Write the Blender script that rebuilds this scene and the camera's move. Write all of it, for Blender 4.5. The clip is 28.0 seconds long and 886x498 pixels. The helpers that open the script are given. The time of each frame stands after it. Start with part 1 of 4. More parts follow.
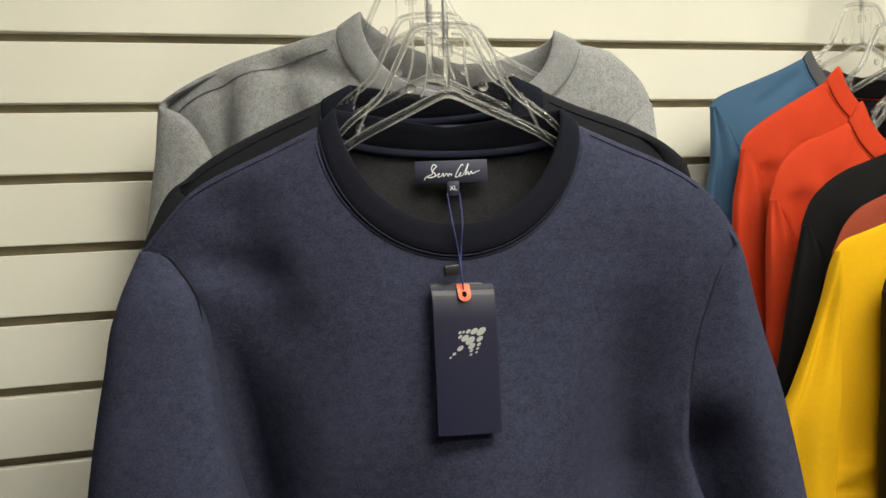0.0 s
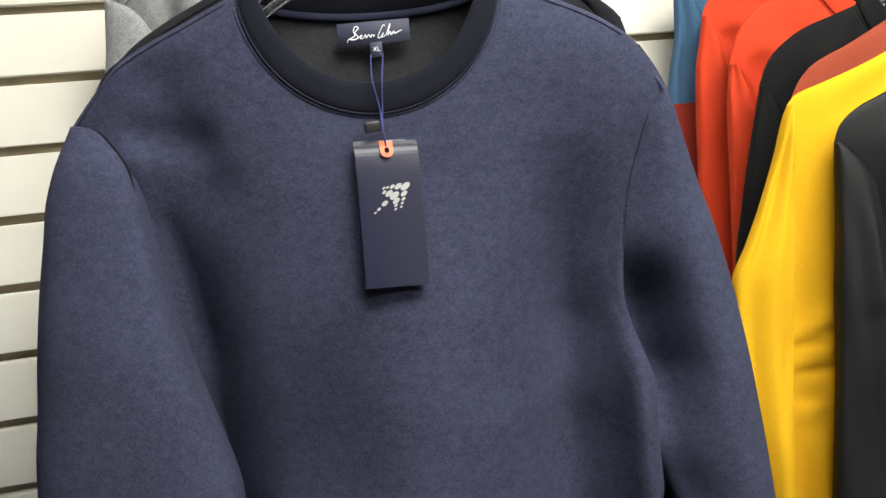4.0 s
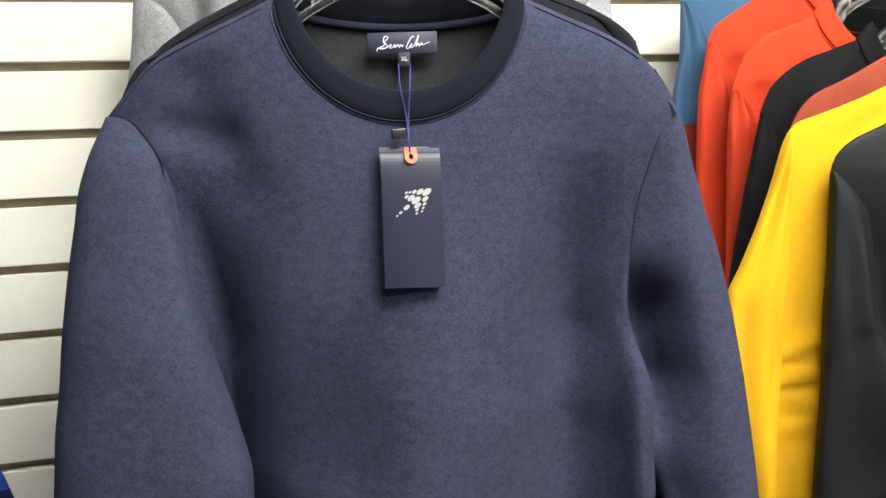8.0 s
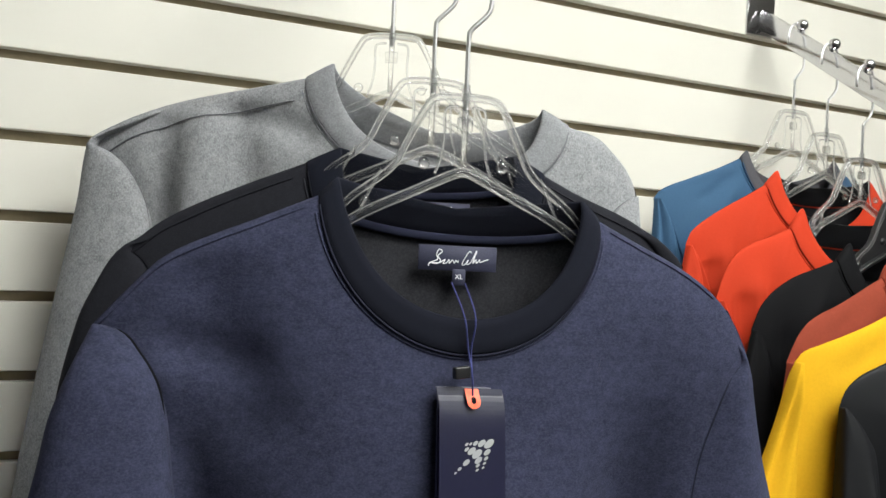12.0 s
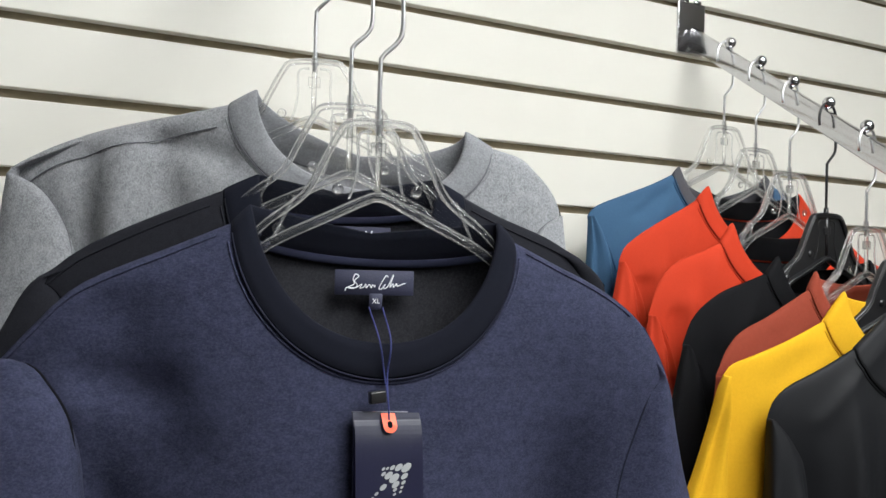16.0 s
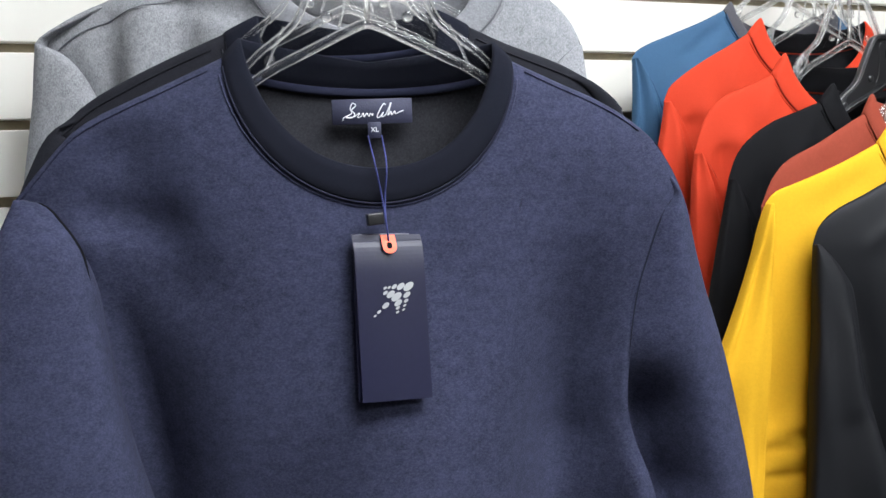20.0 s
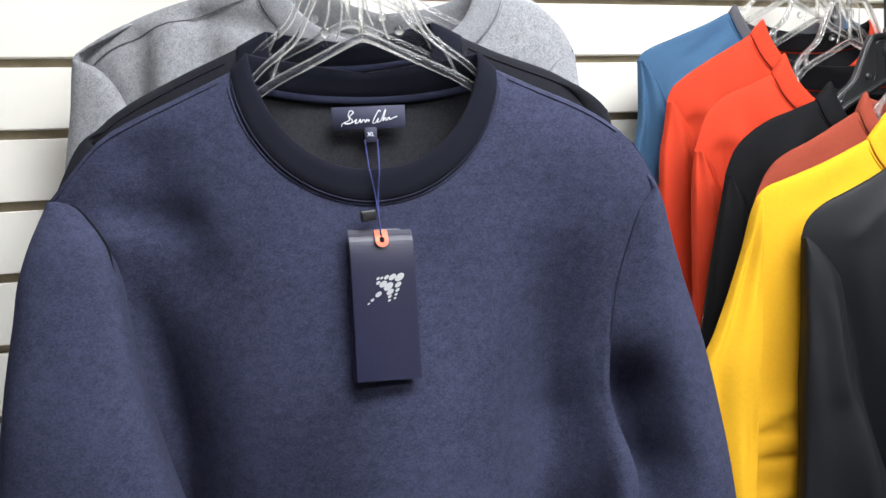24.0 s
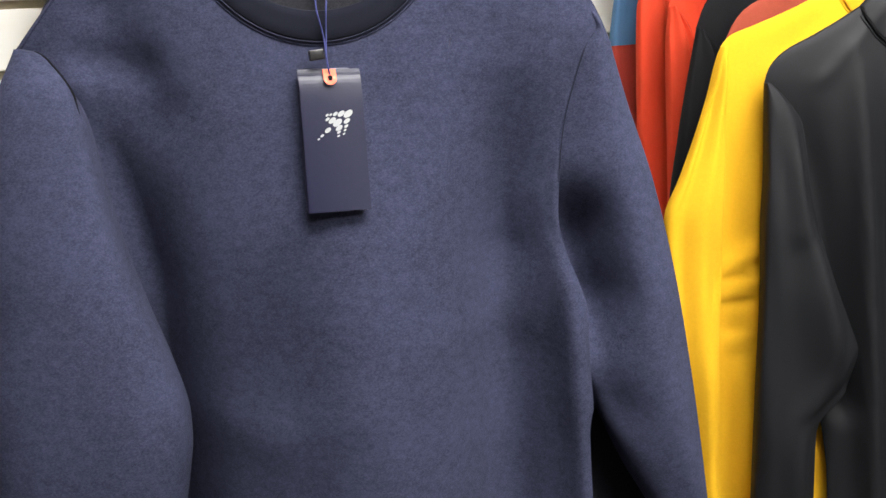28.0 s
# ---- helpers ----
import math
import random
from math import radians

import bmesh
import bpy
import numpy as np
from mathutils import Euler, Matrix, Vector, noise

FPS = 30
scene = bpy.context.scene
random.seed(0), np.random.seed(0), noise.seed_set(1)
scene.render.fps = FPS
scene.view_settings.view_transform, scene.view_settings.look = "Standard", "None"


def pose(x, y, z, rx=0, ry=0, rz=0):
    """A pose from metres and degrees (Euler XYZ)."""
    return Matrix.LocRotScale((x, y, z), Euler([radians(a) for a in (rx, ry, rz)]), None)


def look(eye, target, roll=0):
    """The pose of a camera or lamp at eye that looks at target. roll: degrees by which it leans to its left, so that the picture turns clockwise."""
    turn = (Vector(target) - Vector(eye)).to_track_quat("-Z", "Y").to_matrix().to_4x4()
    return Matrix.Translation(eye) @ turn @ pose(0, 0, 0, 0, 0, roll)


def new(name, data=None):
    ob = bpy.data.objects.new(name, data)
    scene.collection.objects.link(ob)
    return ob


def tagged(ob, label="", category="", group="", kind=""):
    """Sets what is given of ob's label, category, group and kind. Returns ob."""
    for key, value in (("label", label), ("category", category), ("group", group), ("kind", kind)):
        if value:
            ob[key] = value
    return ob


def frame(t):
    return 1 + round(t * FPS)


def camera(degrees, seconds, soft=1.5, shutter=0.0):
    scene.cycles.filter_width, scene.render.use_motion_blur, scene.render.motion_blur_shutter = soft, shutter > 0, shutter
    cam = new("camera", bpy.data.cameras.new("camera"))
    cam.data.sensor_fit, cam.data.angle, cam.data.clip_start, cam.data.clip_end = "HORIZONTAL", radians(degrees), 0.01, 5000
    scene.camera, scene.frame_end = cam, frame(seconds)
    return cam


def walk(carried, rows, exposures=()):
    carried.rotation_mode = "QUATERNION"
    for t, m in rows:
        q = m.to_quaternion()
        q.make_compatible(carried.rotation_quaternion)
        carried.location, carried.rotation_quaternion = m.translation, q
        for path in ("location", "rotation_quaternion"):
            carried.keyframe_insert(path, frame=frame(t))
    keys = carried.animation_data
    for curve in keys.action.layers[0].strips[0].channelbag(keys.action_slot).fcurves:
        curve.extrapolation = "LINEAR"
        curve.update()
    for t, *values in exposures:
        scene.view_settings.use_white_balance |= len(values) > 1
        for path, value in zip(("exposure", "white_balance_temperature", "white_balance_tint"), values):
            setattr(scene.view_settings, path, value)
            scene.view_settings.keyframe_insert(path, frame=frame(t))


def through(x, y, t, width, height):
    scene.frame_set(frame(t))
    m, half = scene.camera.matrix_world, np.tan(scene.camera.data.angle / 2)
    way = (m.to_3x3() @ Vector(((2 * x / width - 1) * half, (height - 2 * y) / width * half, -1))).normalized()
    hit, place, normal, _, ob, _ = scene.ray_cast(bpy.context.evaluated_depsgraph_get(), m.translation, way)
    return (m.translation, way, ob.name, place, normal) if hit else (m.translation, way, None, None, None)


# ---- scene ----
cam = camera(50.0, 28.0)
PATH = [
    (0, (-0.234, -1.109, 1.576), (0.371, 0.794, 1.479), -2.3),
    (0.5, (-0.215, -1.114, 1.573), (0.391, 0.788, 1.443), -2.4),
    (1, (-0.2, -1.126, 1.56), (0.417, 0.771, 1.415), -2.8),
    (1.5, (-0.19, -1.132, 1.545), (0.424, 0.767, 1.42), -3.4),
    (2, (-0.18, -1.139, 1.552), (0.41, 0.767, 1.412), -3.7),
    (2.5, (-0.17, -1.133, 1.535), (0.404, 0.774, 1.353), -4.5),
    (4.5, (-0.16, -1.15, 1.504), (0.352, 0.765, 1.233), -5.3),
    (5, (-0.164, -1.156, 1.486), (0.361, 0.747, 1.163), -5.4),
    (5.5, (-0.173, -1.172, 1.47), (0.359, 0.731, 1.162), -5.2),
    (6, (-0.172, -1.178, 1.47), (0.359, 0.719, 1.127), -4.5),
    (6.5, (-0.174, -1.179, 1.456), (0.349, 0.712, 1.071), -3.9),
    (7, (-0.179, -1.202, 1.464), (0.331, 0.688, 1.052), -3.4),
    (7.5, (-0.188, -1.185, 1.49), (0.359, 0.71, 1.159), -2.6),
    (8, (-0.198, -1.168, 1.519), (0.366, 0.737, 1.292), -2.2),
    (8.5, (-0.207, -1.159, 1.55), (0.363, 0.754, 1.423), -2.0),
    (9, (-0.215, -1.144, 1.562), (0.372, 0.767, 1.5), -1.5),
    (9.5, (-0.217, -1.124, 1.577), (0.431, 0.768, 1.556), -0.7),
    (10, (-0.219, -1.094, 1.579), (0.47, 0.784, 1.547), -0.5),
    (10.5, (-0.255, -1.055, 1.587), (0.483, 0.802, 1.523), 1.1),
    (11, (-0.295, -1.024, 1.599), (0.515, 0.804, 1.549), 2.4),
    (11.5, (-0.318, -1.002, 1.608), (0.569, 0.79, 1.59), 2.4),
    (12, (-0.326, -0.982, 1.606), (0.62, 0.78, 1.608), 2.8),
    (12.5, (-0.324, -0.973, 1.607), (0.62, 0.79, 1.599), 2.9),
    (13, (-0.313, -0.973, 1.598), (0.632, 0.79, 1.572), 2.7),
    (13.5, (-0.3, -0.978, 1.59), (0.681, 0.763, 1.529), 2.5),
    (15.5, (-0.302, -0.993, 1.611), (0.719, 0.726, 1.61), 2.0),
    (16, (-0.298, -1.002, 1.612), (0.712, 0.724, 1.653), 1.5),
    (16.5, (-0.284, -1.022, 1.6), (0.661, 0.741, 1.631), 0.1),
    (17, (-0.268, -1.031, 1.593), (0.622, 0.759, 1.543), -1.2),
    (17.5, (-0.258, -1.031, 1.592), (0.606, 0.771, 1.51), -1.7),
    (18, (-0.251, -1.028, 1.589), (0.611, 0.775, 1.508), -2.2),
    (18.5, (-0.245, -1.032, 1.586), (0.606, 0.776, 1.5), -2.5),
    (19, (-0.239, -1.037, 1.583), (0.601, 0.775, 1.486), -2.9),
    (19.5, (-0.235, -1.04, 1.574), (0.59, 0.778, 1.469), -2.9),
    (20, (-0.23, -1.038, 1.555), (0.573, 0.787, 1.394), -2.3),
    (20.5, (-0.224, -1.049, 1.551), (0.552, 0.784, 1.356), -2.8),
    (21, (-0.214, -1.055, 1.55), (0.556, 0.778, 1.339), -3.2),
    (21.5, (-0.21, -1.061, 1.546), (0.559, 0.772, 1.33), -3.0),
    (23.5, (-0.213, -1.099, 1.55), (0.507, 0.76, 1.384), -2.7),
    (24, (-0.211, -1.112, 1.553), (0.491, 0.754, 1.397), -3.0),
    (24.5, (-0.201, -1.132, 1.546), (0.488, 0.739, 1.388), -3.4),
    (25, (-0.188, -1.145, 1.543), (0.51, 0.722, 1.377), -3.8),
    (25.5, (-0.175, -1.145, 1.543), (0.542, 0.714, 1.368), -3.6),
    (26, (-0.156, -1.151, 1.531), (0.546, 0.713, 1.347), -4.3),
    (26.5, (-0.154, -1.159, 1.514), (0.511, 0.713, 1.281), -4.2),
    (27, (-0.161, -1.168, 1.506), (0.466, 0.71, 1.222), -3.9),
    (27.5, (-0.161, -1.175, 1.495), (0.438, 0.705, 1.172), -4.2),
    (28, (-0.162, -1.174, 1.496), (0.443, 0.701, 1.155), -4.4),
]
EXPOSURES = [(0, -0.52, 7600, 5), (2.5, -0.1, 7100, 6), (4.5, 0.3, 6900, 8), (7.0, 0.72, 6900, 8), (8, 0.42, 6800, 8), (9, -0.15, 6950, 8), (12, -0.32, 6500, 8), (16, -0.47, 6250, 11), (17, -0.49, 6200, 11), (19, -0.36, 6100, 12), (21, 0.20, 5950, 14), (24, 0.16, 6150, 14), (26.0, 0.28, 6350, 14), (28, 0.46, 6550, 14)]
walk(cam, [(t, look(eye, target, roll)) for t, eye, target, roll in PATH], EXPOSURES)

# ---- light ----
world = bpy.data.worlds.new("shop_air")
world.use_nodes = True
world.node_tree.nodes["Background"].inputs[0].default_value = (1.0, 0.97, 0.93, 1)
world.node_tree.nodes["Background"].inputs[1].default_value = 0.12
scene.world = world


# ---- materials ----
def material(name):
    m = bpy.data.materials.new(name)
    m.use_nodes = True
    t = m.node_tree
    return m, t, t.nodes["Principled BSDF"]


def node(t, kind, **values):
    n = t.nodes.new(kind)
    for key, value in values.items():
        n.inputs[key].default_value = value
    return n


def ramp(t, source, stops):
    r = t.nodes.new("ShaderNodeValToRGB")
    els = r.color_ramp.elements
    while len(els) < len(stops):
        els.new(0.5)
    for e, (p, c) in zip(els, stops):
        e.position, e.color = p, (*c, 1)
    t.links.new(source, r.inputs[0])
    return r.outputs[0]


def mix(t, fac, a, b, how="MIX"):
    n = t.nodes.new("ShaderNodeMix")
    n.data_type, n.blend_type = "RGBA", how
    for socket, v in ((n.inputs[0], fac), (n.inputs[6], a), (n.inputs[7], b)):
        if isinstance(v, (int, float)):
            socket.default_value = v
        elif isinstance(v, tuple):
            socket.default_value = (*v, 1)
        else:
            t.links.new(v, socket)
    return n.outputs[2]


def scaled(col, k):
    return tuple(min(1.0, c * k) for c in col)


def fabric(name, col, fleck=None, fleck_amount=0.3, fine=2600, blotch=0.18, rough=0.95, sheen=0.25, bump=0.35, stretch=(1, 1, 1), gloss=0.15):
    """Knitted or brushed cloth: melange grain, soft blotches and a fine nap."""
    m, t, b = material(name)
    co = t.nodes.new("ShaderNodeTexCoord")
    mp = node(t, "ShaderNodeMapping", Scale=stretch)
    t.links.new(co.outputs["Object"], mp.inputs[0])
    grain = node(t, "ShaderNodeTexNoise", Scale=fine, Detail=5, Roughness=0.78)
    mid = node(t, "ShaderNodeTexNoise", Scale=fine * 0.22, Detail=3, Roughness=0.65)
    big = node(t, "ShaderNodeTexNoise", Scale=14, Detail=4, Roughness=0.6)
    for n in (grain, mid):
        t.links.new(mp.outputs[0], n.inputs["Vector"])
    t.links.new(co.outputs["Object"], big.inputs["Vector"])
    tone = ramp(t, mid.outputs["Fac"], [(0.3, scaled(col, 1 - blotch)), (0.7, scaled(col, 1 + blotch))])
    tone = mix(t, 0.5, tone, ramp(t, big.outputs["Fac"], [(0.3, scaled(col, 1 - blotch * 0.7)), (0.7, scaled(col, 1 + blotch * 0.7))]))
    if fleck:
        mask = ramp(t, grain.outputs["Fac"], [(0.42, (0, 0, 0)), (0.74, (fleck_amount,) * 3)])
        tone = mix(t, mask, tone, fleck)
    t.links.new(tone, b.inputs["Base Color"])
    b.inputs["Roughness"].default_value = rough
    b.inputs["Specular IOR Level"].default_value = gloss
    b.inputs["Sheen Weight"].default_value = sheen
    b.inputs["Sheen Roughness"].default_value = 0.5
    b.inputs["Sheen Tint"].default_value = (*scaled(col, 2.0), 1)
    bp = node(t, "ShaderNodeBump", Strength=bump, Distance=0.0006)
    t.links.new(grain.outputs["Fac"], bp.inputs["Height"])
    t.links.new(bp.outputs[0], b.inputs["Normal"])
    return m


def ribbed(name, col):
    """Rib knit: fine, matt and close."""
    return fabric(name, col, None, fine=2200, blotch=0.12, bump=0.3, sheen=0.03)


def plain(name, col, rough=0.5, metal=0.0, grain=0.06, scale=60, bump=0.05, spec=0.5):
    m, t, b = material(name)
    co = t.nodes.new("ShaderNodeTexCoord")
    n = node(t, "ShaderNodeTexNoise", Scale=scale, Detail=4, Roughness=0.6)
    t.links.new(co.outputs["Object"], n.inputs["Vector"])
    t.links.new(ramp(t, n.outputs["Fac"], [(0.3, scaled(col, 1 - grain)), (0.7, scaled(col, 1 + grain))]), b.inputs["Base Color"])
    r = t.nodes.new("ShaderNodeMapRange")
    r.inputs["To Min"].default_value, r.inputs["To Max"].default_value = max(0.02, rough - 0.06), min(1, rough + 0.06)
    t.links.new(n.outputs["Fac"], r.inputs[0])
    t.links.new(r.outputs[0], b.inputs["Roughness"])
    b.inputs["Metallic"].default_value = metal
    b.inputs["Specular IOR Level"].default_value = spec
    bp = node(t, "ShaderNodeBump", Strength=bump, Distance=0.001)
    t.links.new(n.outputs["Fac"], bp.inputs["Height"])
    t.links.new(bp.outputs[0], b.inputs["Normal"])
    return m


def laminate():
    """Cream melamine of the slats: faint mottling, each board a touch different, slight orange-peel gloss."""
    m, t, b = material("cream_laminate")
    co, info = t.nodes.new("ShaderNodeTexCoord"), t.nodes.new("ShaderNodeObjectInfo")
    n = node(t, "ShaderNodeTexNoise", Scale=7, Detail=5, Roughness=0.55)
    f = node(t, "ShaderNodeTexNoise", Scale=900, Detail=1)
    for x in (n, f):
        t.links.new(co.outputs["Object"], x.inputs["Vector"])
    c = ramp(t, n.outputs["Fac"], [(0.3, (0.68, 0.66, 0.60)), (0.7, (0.72, 0.70, 0.64))])
    c = mix(t, 0.35, c, ramp(t, info.outputs["Random"], [(0.0, (0.67, 0.65, 0.59)), (1.0, (0.73, 0.71, 0.65))]))
    t.links.new(c, b.inputs["Base Color"])
    b.inputs["Roughness"].default_value = 0.42
    b.inputs["Specular IOR Level"].default_value = 0.35
    bp = node(t, "ShaderNodeBump", Strength=0.03, Distance=0.0006)
    t.links.new(f.outputs["Fac"], bp.inputs["Height"])
    t.links.new(bp.outputs[0], b.inputs["Normal"])
    return m


def clear_plastic(name, through, rough, clarity=1.0):
    """Clear moulded styrene: part of the light goes straight through the thin wall, the rest bends and glints. clarity
    below 1 mixes in white that paints highlights.
    """
    m, t, b = material(name)
    b.inputs["Base Color"].default_value = (0.98, 0.985, 0.985, 1)
    b.inputs["Transmission Weight"].default_value = clarity
    b.inputs["IOR"].default_value = 1.50
    n = node(t, "ShaderNodeTexNoise", Scale=90, Detail=2)
    r = t.nodes.new("ShaderNodeMapRange")
    r.inputs["To Min"].default_value, r.inputs["To Max"].default_value = rough * 0.5, rough * 1.5
    t.links.new(n.outputs["Fac"], r.inputs[0])
    t.links.new(r.outputs[0], b.inputs["Roughness"])
    clear = t.nodes.new("ShaderNodeBsdfTransparent")
    both = t.nodes.new("ShaderNodeMixShader")
    both.inputs[0].default_value = through
    t.links.new(b.outputs[0], both.inputs[1])
    t.links.new(clear.outputs[0], both.inputs[2])
    t.links.new(both.outputs[0], t.nodes["Material Output"].inputs["Surface"])
    return m


def glow(name, col, strength):
    m, t, b = material(name)
    b.inputs["Emission Color"].default_value = (*col, 1)
    b.inputs["Emission Strength"].default_value = strength
    return m


NAVY = fabric("navy_heather_fleece", (0.0235, 0.0258, 0.0510), (0.130, 0.140, 0.215), 0.26, fine=640, blotch=0.48, stretch=(0.8, 1.0, 1.15), sheen=0.06)
NAVY_IN = fabric("navy_fleece_inside", (0.0125, 0.0128, 0.0165), (0.06, 0.058, 0.062), 0.4, fine=620, blotch=0.3, sheen=0.05)
NAVY_RIB = ribbed("dark_navy_rib", (0.0060, 0.0068, 0.0125))
SEAM_NAVY = ribbed("navy_seam", (0.013, 0.014, 0.026))
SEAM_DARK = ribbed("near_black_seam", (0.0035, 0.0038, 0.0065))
SEAM_GREY = ribbed("grey_seam", (0.14, 0.14, 0.155))
NAVY_TAPE = ribbed("navy_neck_tape", (0.016, 0.018, 0.036))
INK = fabric("black_navy_fleece", (0.0105, 0.0108, 0.0150), (0.05, 0.05, 0.058), 0.2, fine=900, blotch=0.25)
GREY = fabric("grey_heather_knit", (0.195, 0.20, 0.215), (0.46, 0.46, 0.48), 0.8, fine=760, blotch=0.45, stretch=(1.0, 1.0, 0.7))
GREY_RIB = fabric("grey_heather_rib", (0.185, 0.19, 0.205), (0.40, 0.40, 0.42), 0.6, fine=700, blotch=0.25)
TEAL = fabric("teal_knit", (0.042, 0.096, 0.175), None, blotch=0.08, fine=1800, rough=0.8, sheen=0.15)
SLATE = ribbed("slate_rib", (0.075, 0.075, 0.085))
RED = fabric("orange_red_knit", (0.46, 0.038, 0.013), None, blotch=0.06, fine=1800, rough=0.8, sheen=0.2, bump=0.2)
RED_DARK = fabric("dark_red_knit", (0.25, 0.03, 0.02), None, blotch=0.06, fine=1800)
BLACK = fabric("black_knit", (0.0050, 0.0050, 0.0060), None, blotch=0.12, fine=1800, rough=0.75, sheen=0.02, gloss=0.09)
RUST = fabric("rust_fleece", (0.215, 0.042, 0.024), None, blotch=0.10, fine=1500)
YELLOW = fabric("golden_yellow_fleece", (0.58, 0.322, 0.016), None, blotch=0.08, fine=1500, sheen=0.05, bump=0.25, gloss=0.04)
CHARCOAL = fabric("charcoal_jersey", (0.0078, 0.0082, 0.0098), None, blotch=0.12, fine=1800, rough=0.56, sheen=0.05, gloss=0.18)
ROYAL = fabric("royal_blue_knit", (0.010, 0.040, 0.26), None, blotch=0.10, fine=1800, rough=0.7, gloss=0.3)
MIDNIGHT = fabric("midnight_knit", (0.006, 0.010, 0.045), None, blotch=0.10, fine=1800)
CREAM = laminate()
GROOVE = plain("groove_core", (0.30, 0.25, 0.17), rough=0.8, grain=0.15, scale=40)
CLEAR = clear_plastic("clear_styrene", 0.55, 0.02, 0.97)
# milky white in the edge plastic stands in for reflected highlights
CLEAR_EDGE_GLINT = clear_plastic("clear_styrene_edge_glint", 0.35, 0.03, 0.84)
CLEAR_WEB = clear_plastic("clear_styrene_web", 0.95, 0.03)
BLACK_PLASTIC = plain("black_plastic", (0.012, 0.012, 0.013), rough=0.32, spec=0.5)
CHROME = plain("chrome", (0.60, 0.60, 0.62), rough=0.16, metal=1.0, grain=0.03)
STEEL = plain("zinc_wire", (0.74, 0.74, 0.75), rough=0.34, metal=1.0, grain=0.05)
TAG_CARD = plain("navy_tag_card", (0.0075, 0.0080, 0.026), rough=0.36, grain=0.05, scale=300, spec=0.24)
TAG_EDGE = plain("tag_paper_edge", (0.12, 0.12, 0.15), rough=0.7)
ORANGE = plain("orange_print", (0.80, 0.085, 0.022), rough=0.5, grain=0.03)
SILVER = plain("pale_grey_print", (0.30, 0.31, 0.31), rough=0.45, grain=0.04)
WHITE_THREAD = plain("white_thread", (0.72, 0.73, 0.76), rough=0.8)
LABEL = plain("navy_woven_label", (0.020, 0.022, 0.050), rough=0.7, grain=0.15, scale=900, bump=0.3)
CORD = plain("blue_cord", (0.022, 0.028, 0.13), rough=0.8, grain=0.3, scale=900, bump=0.4)
GREEN = plain("green_plastic", (0.01, 0.30, 0.06), rough=0.4)
DIM_WALL = plain("unseen_dim_wall", (0.26, 0.25, 0.23), rough=0.85, scale=20)
CEILING_TILE = plain("ceiling_tile", (0.78, 0.77, 0.74), rough=0.9, grain=0.05, scale=90, bump=0.2)
CARPET = plain("grey_carpet", (0.07, 0.068, 0.068), rough=0.98, grain=0.3, scale=220, bump=0.6)
TUBE_LIGHT = glow("light_diffuser", (0.99, 1.0, 0.955), 32.0)


# ---- mesh helpers ----
def mesh_part(name, verts, faces, mat, parent=None, label="", smooth=True, weld=0.0):
    me = bpy.data.meshes.new(name)
    me.from_pydata([tuple(map(float, v)) for v in verts], [], faces)
    bm = bmesh.new()
    bm.from_mesh(me)
    if weld:
        bmesh.ops.remove_doubles(bm, verts=bm.verts, dist=weld)
    bmesh.ops.recalc_face_normals(bm, faces=bm.faces)
    for f in bm.faces:
        f.smooth = smooth
    bm.to_mesh(me)
    bm.free()
    me.materials.append(mat)
    ob = new(name, me)
    ob.parent = parent
    if label:
        tagged(ob, label)
    return ob


def part(name, bm, mat, parent=None, label="", smooth=True):
    me = bpy.data.meshes.new(name)
    for f in bm.faces:
        f.smooth = smooth
    bm.to_mesh(me)
    bm.free()
    me.materials.append(mat)
    ob = new(name, me)
    ob.parent = parent
    if label:
        tagged(ob, label)
    return ob


def grid_faces(rows, cols, close=False, start=0):
    out = []
    for r in range(rows - 1):
        for c in range(cols if close else cols - 1):
            d = (c + 1) % cols
            out.append((start + r * cols + c, start + r * cols + d, start + (r + 1) * cols + d, start + (r + 1) * cols + c))
    return out


def box_mesh(size, bevel=0.0, segments=2, at=(0, 0, 0)):
    bm = bmesh.new()
    bmesh.ops.create_cube(bm, size=1, matrix=Matrix.Translation(at) @ Matrix.Diagonal((*size, 1)))
    if bevel:
        bmesh.ops.bevel(bm, geom=bm.edges[:], offset=bevel, segments=segments, profile=0.6, affect="EDGES")
    return bm


def smooth_line(points, n):
    """A Catmull-Rom line through points, n samples."""
    p = np.array(points, float)
    p = np.vstack([2 * p[0] - p[1], p, 2 * p[-1] - p[-2]])
    out = []
    for x in np.linspace(0, len(p) - 3 - 1e-6, n):
        i, f = int(x), x - int(x)
        a, b, c, d = p[i], p[i + 1], p[i + 2], p[i + 3]
        out.append(0.5 * (2 * b + (c - a) * f + (2 * a - 5 * b + 4 * c - d) * f * f + (3 * b - a - 3 * c + d) * f**3))
    return np.array(out)


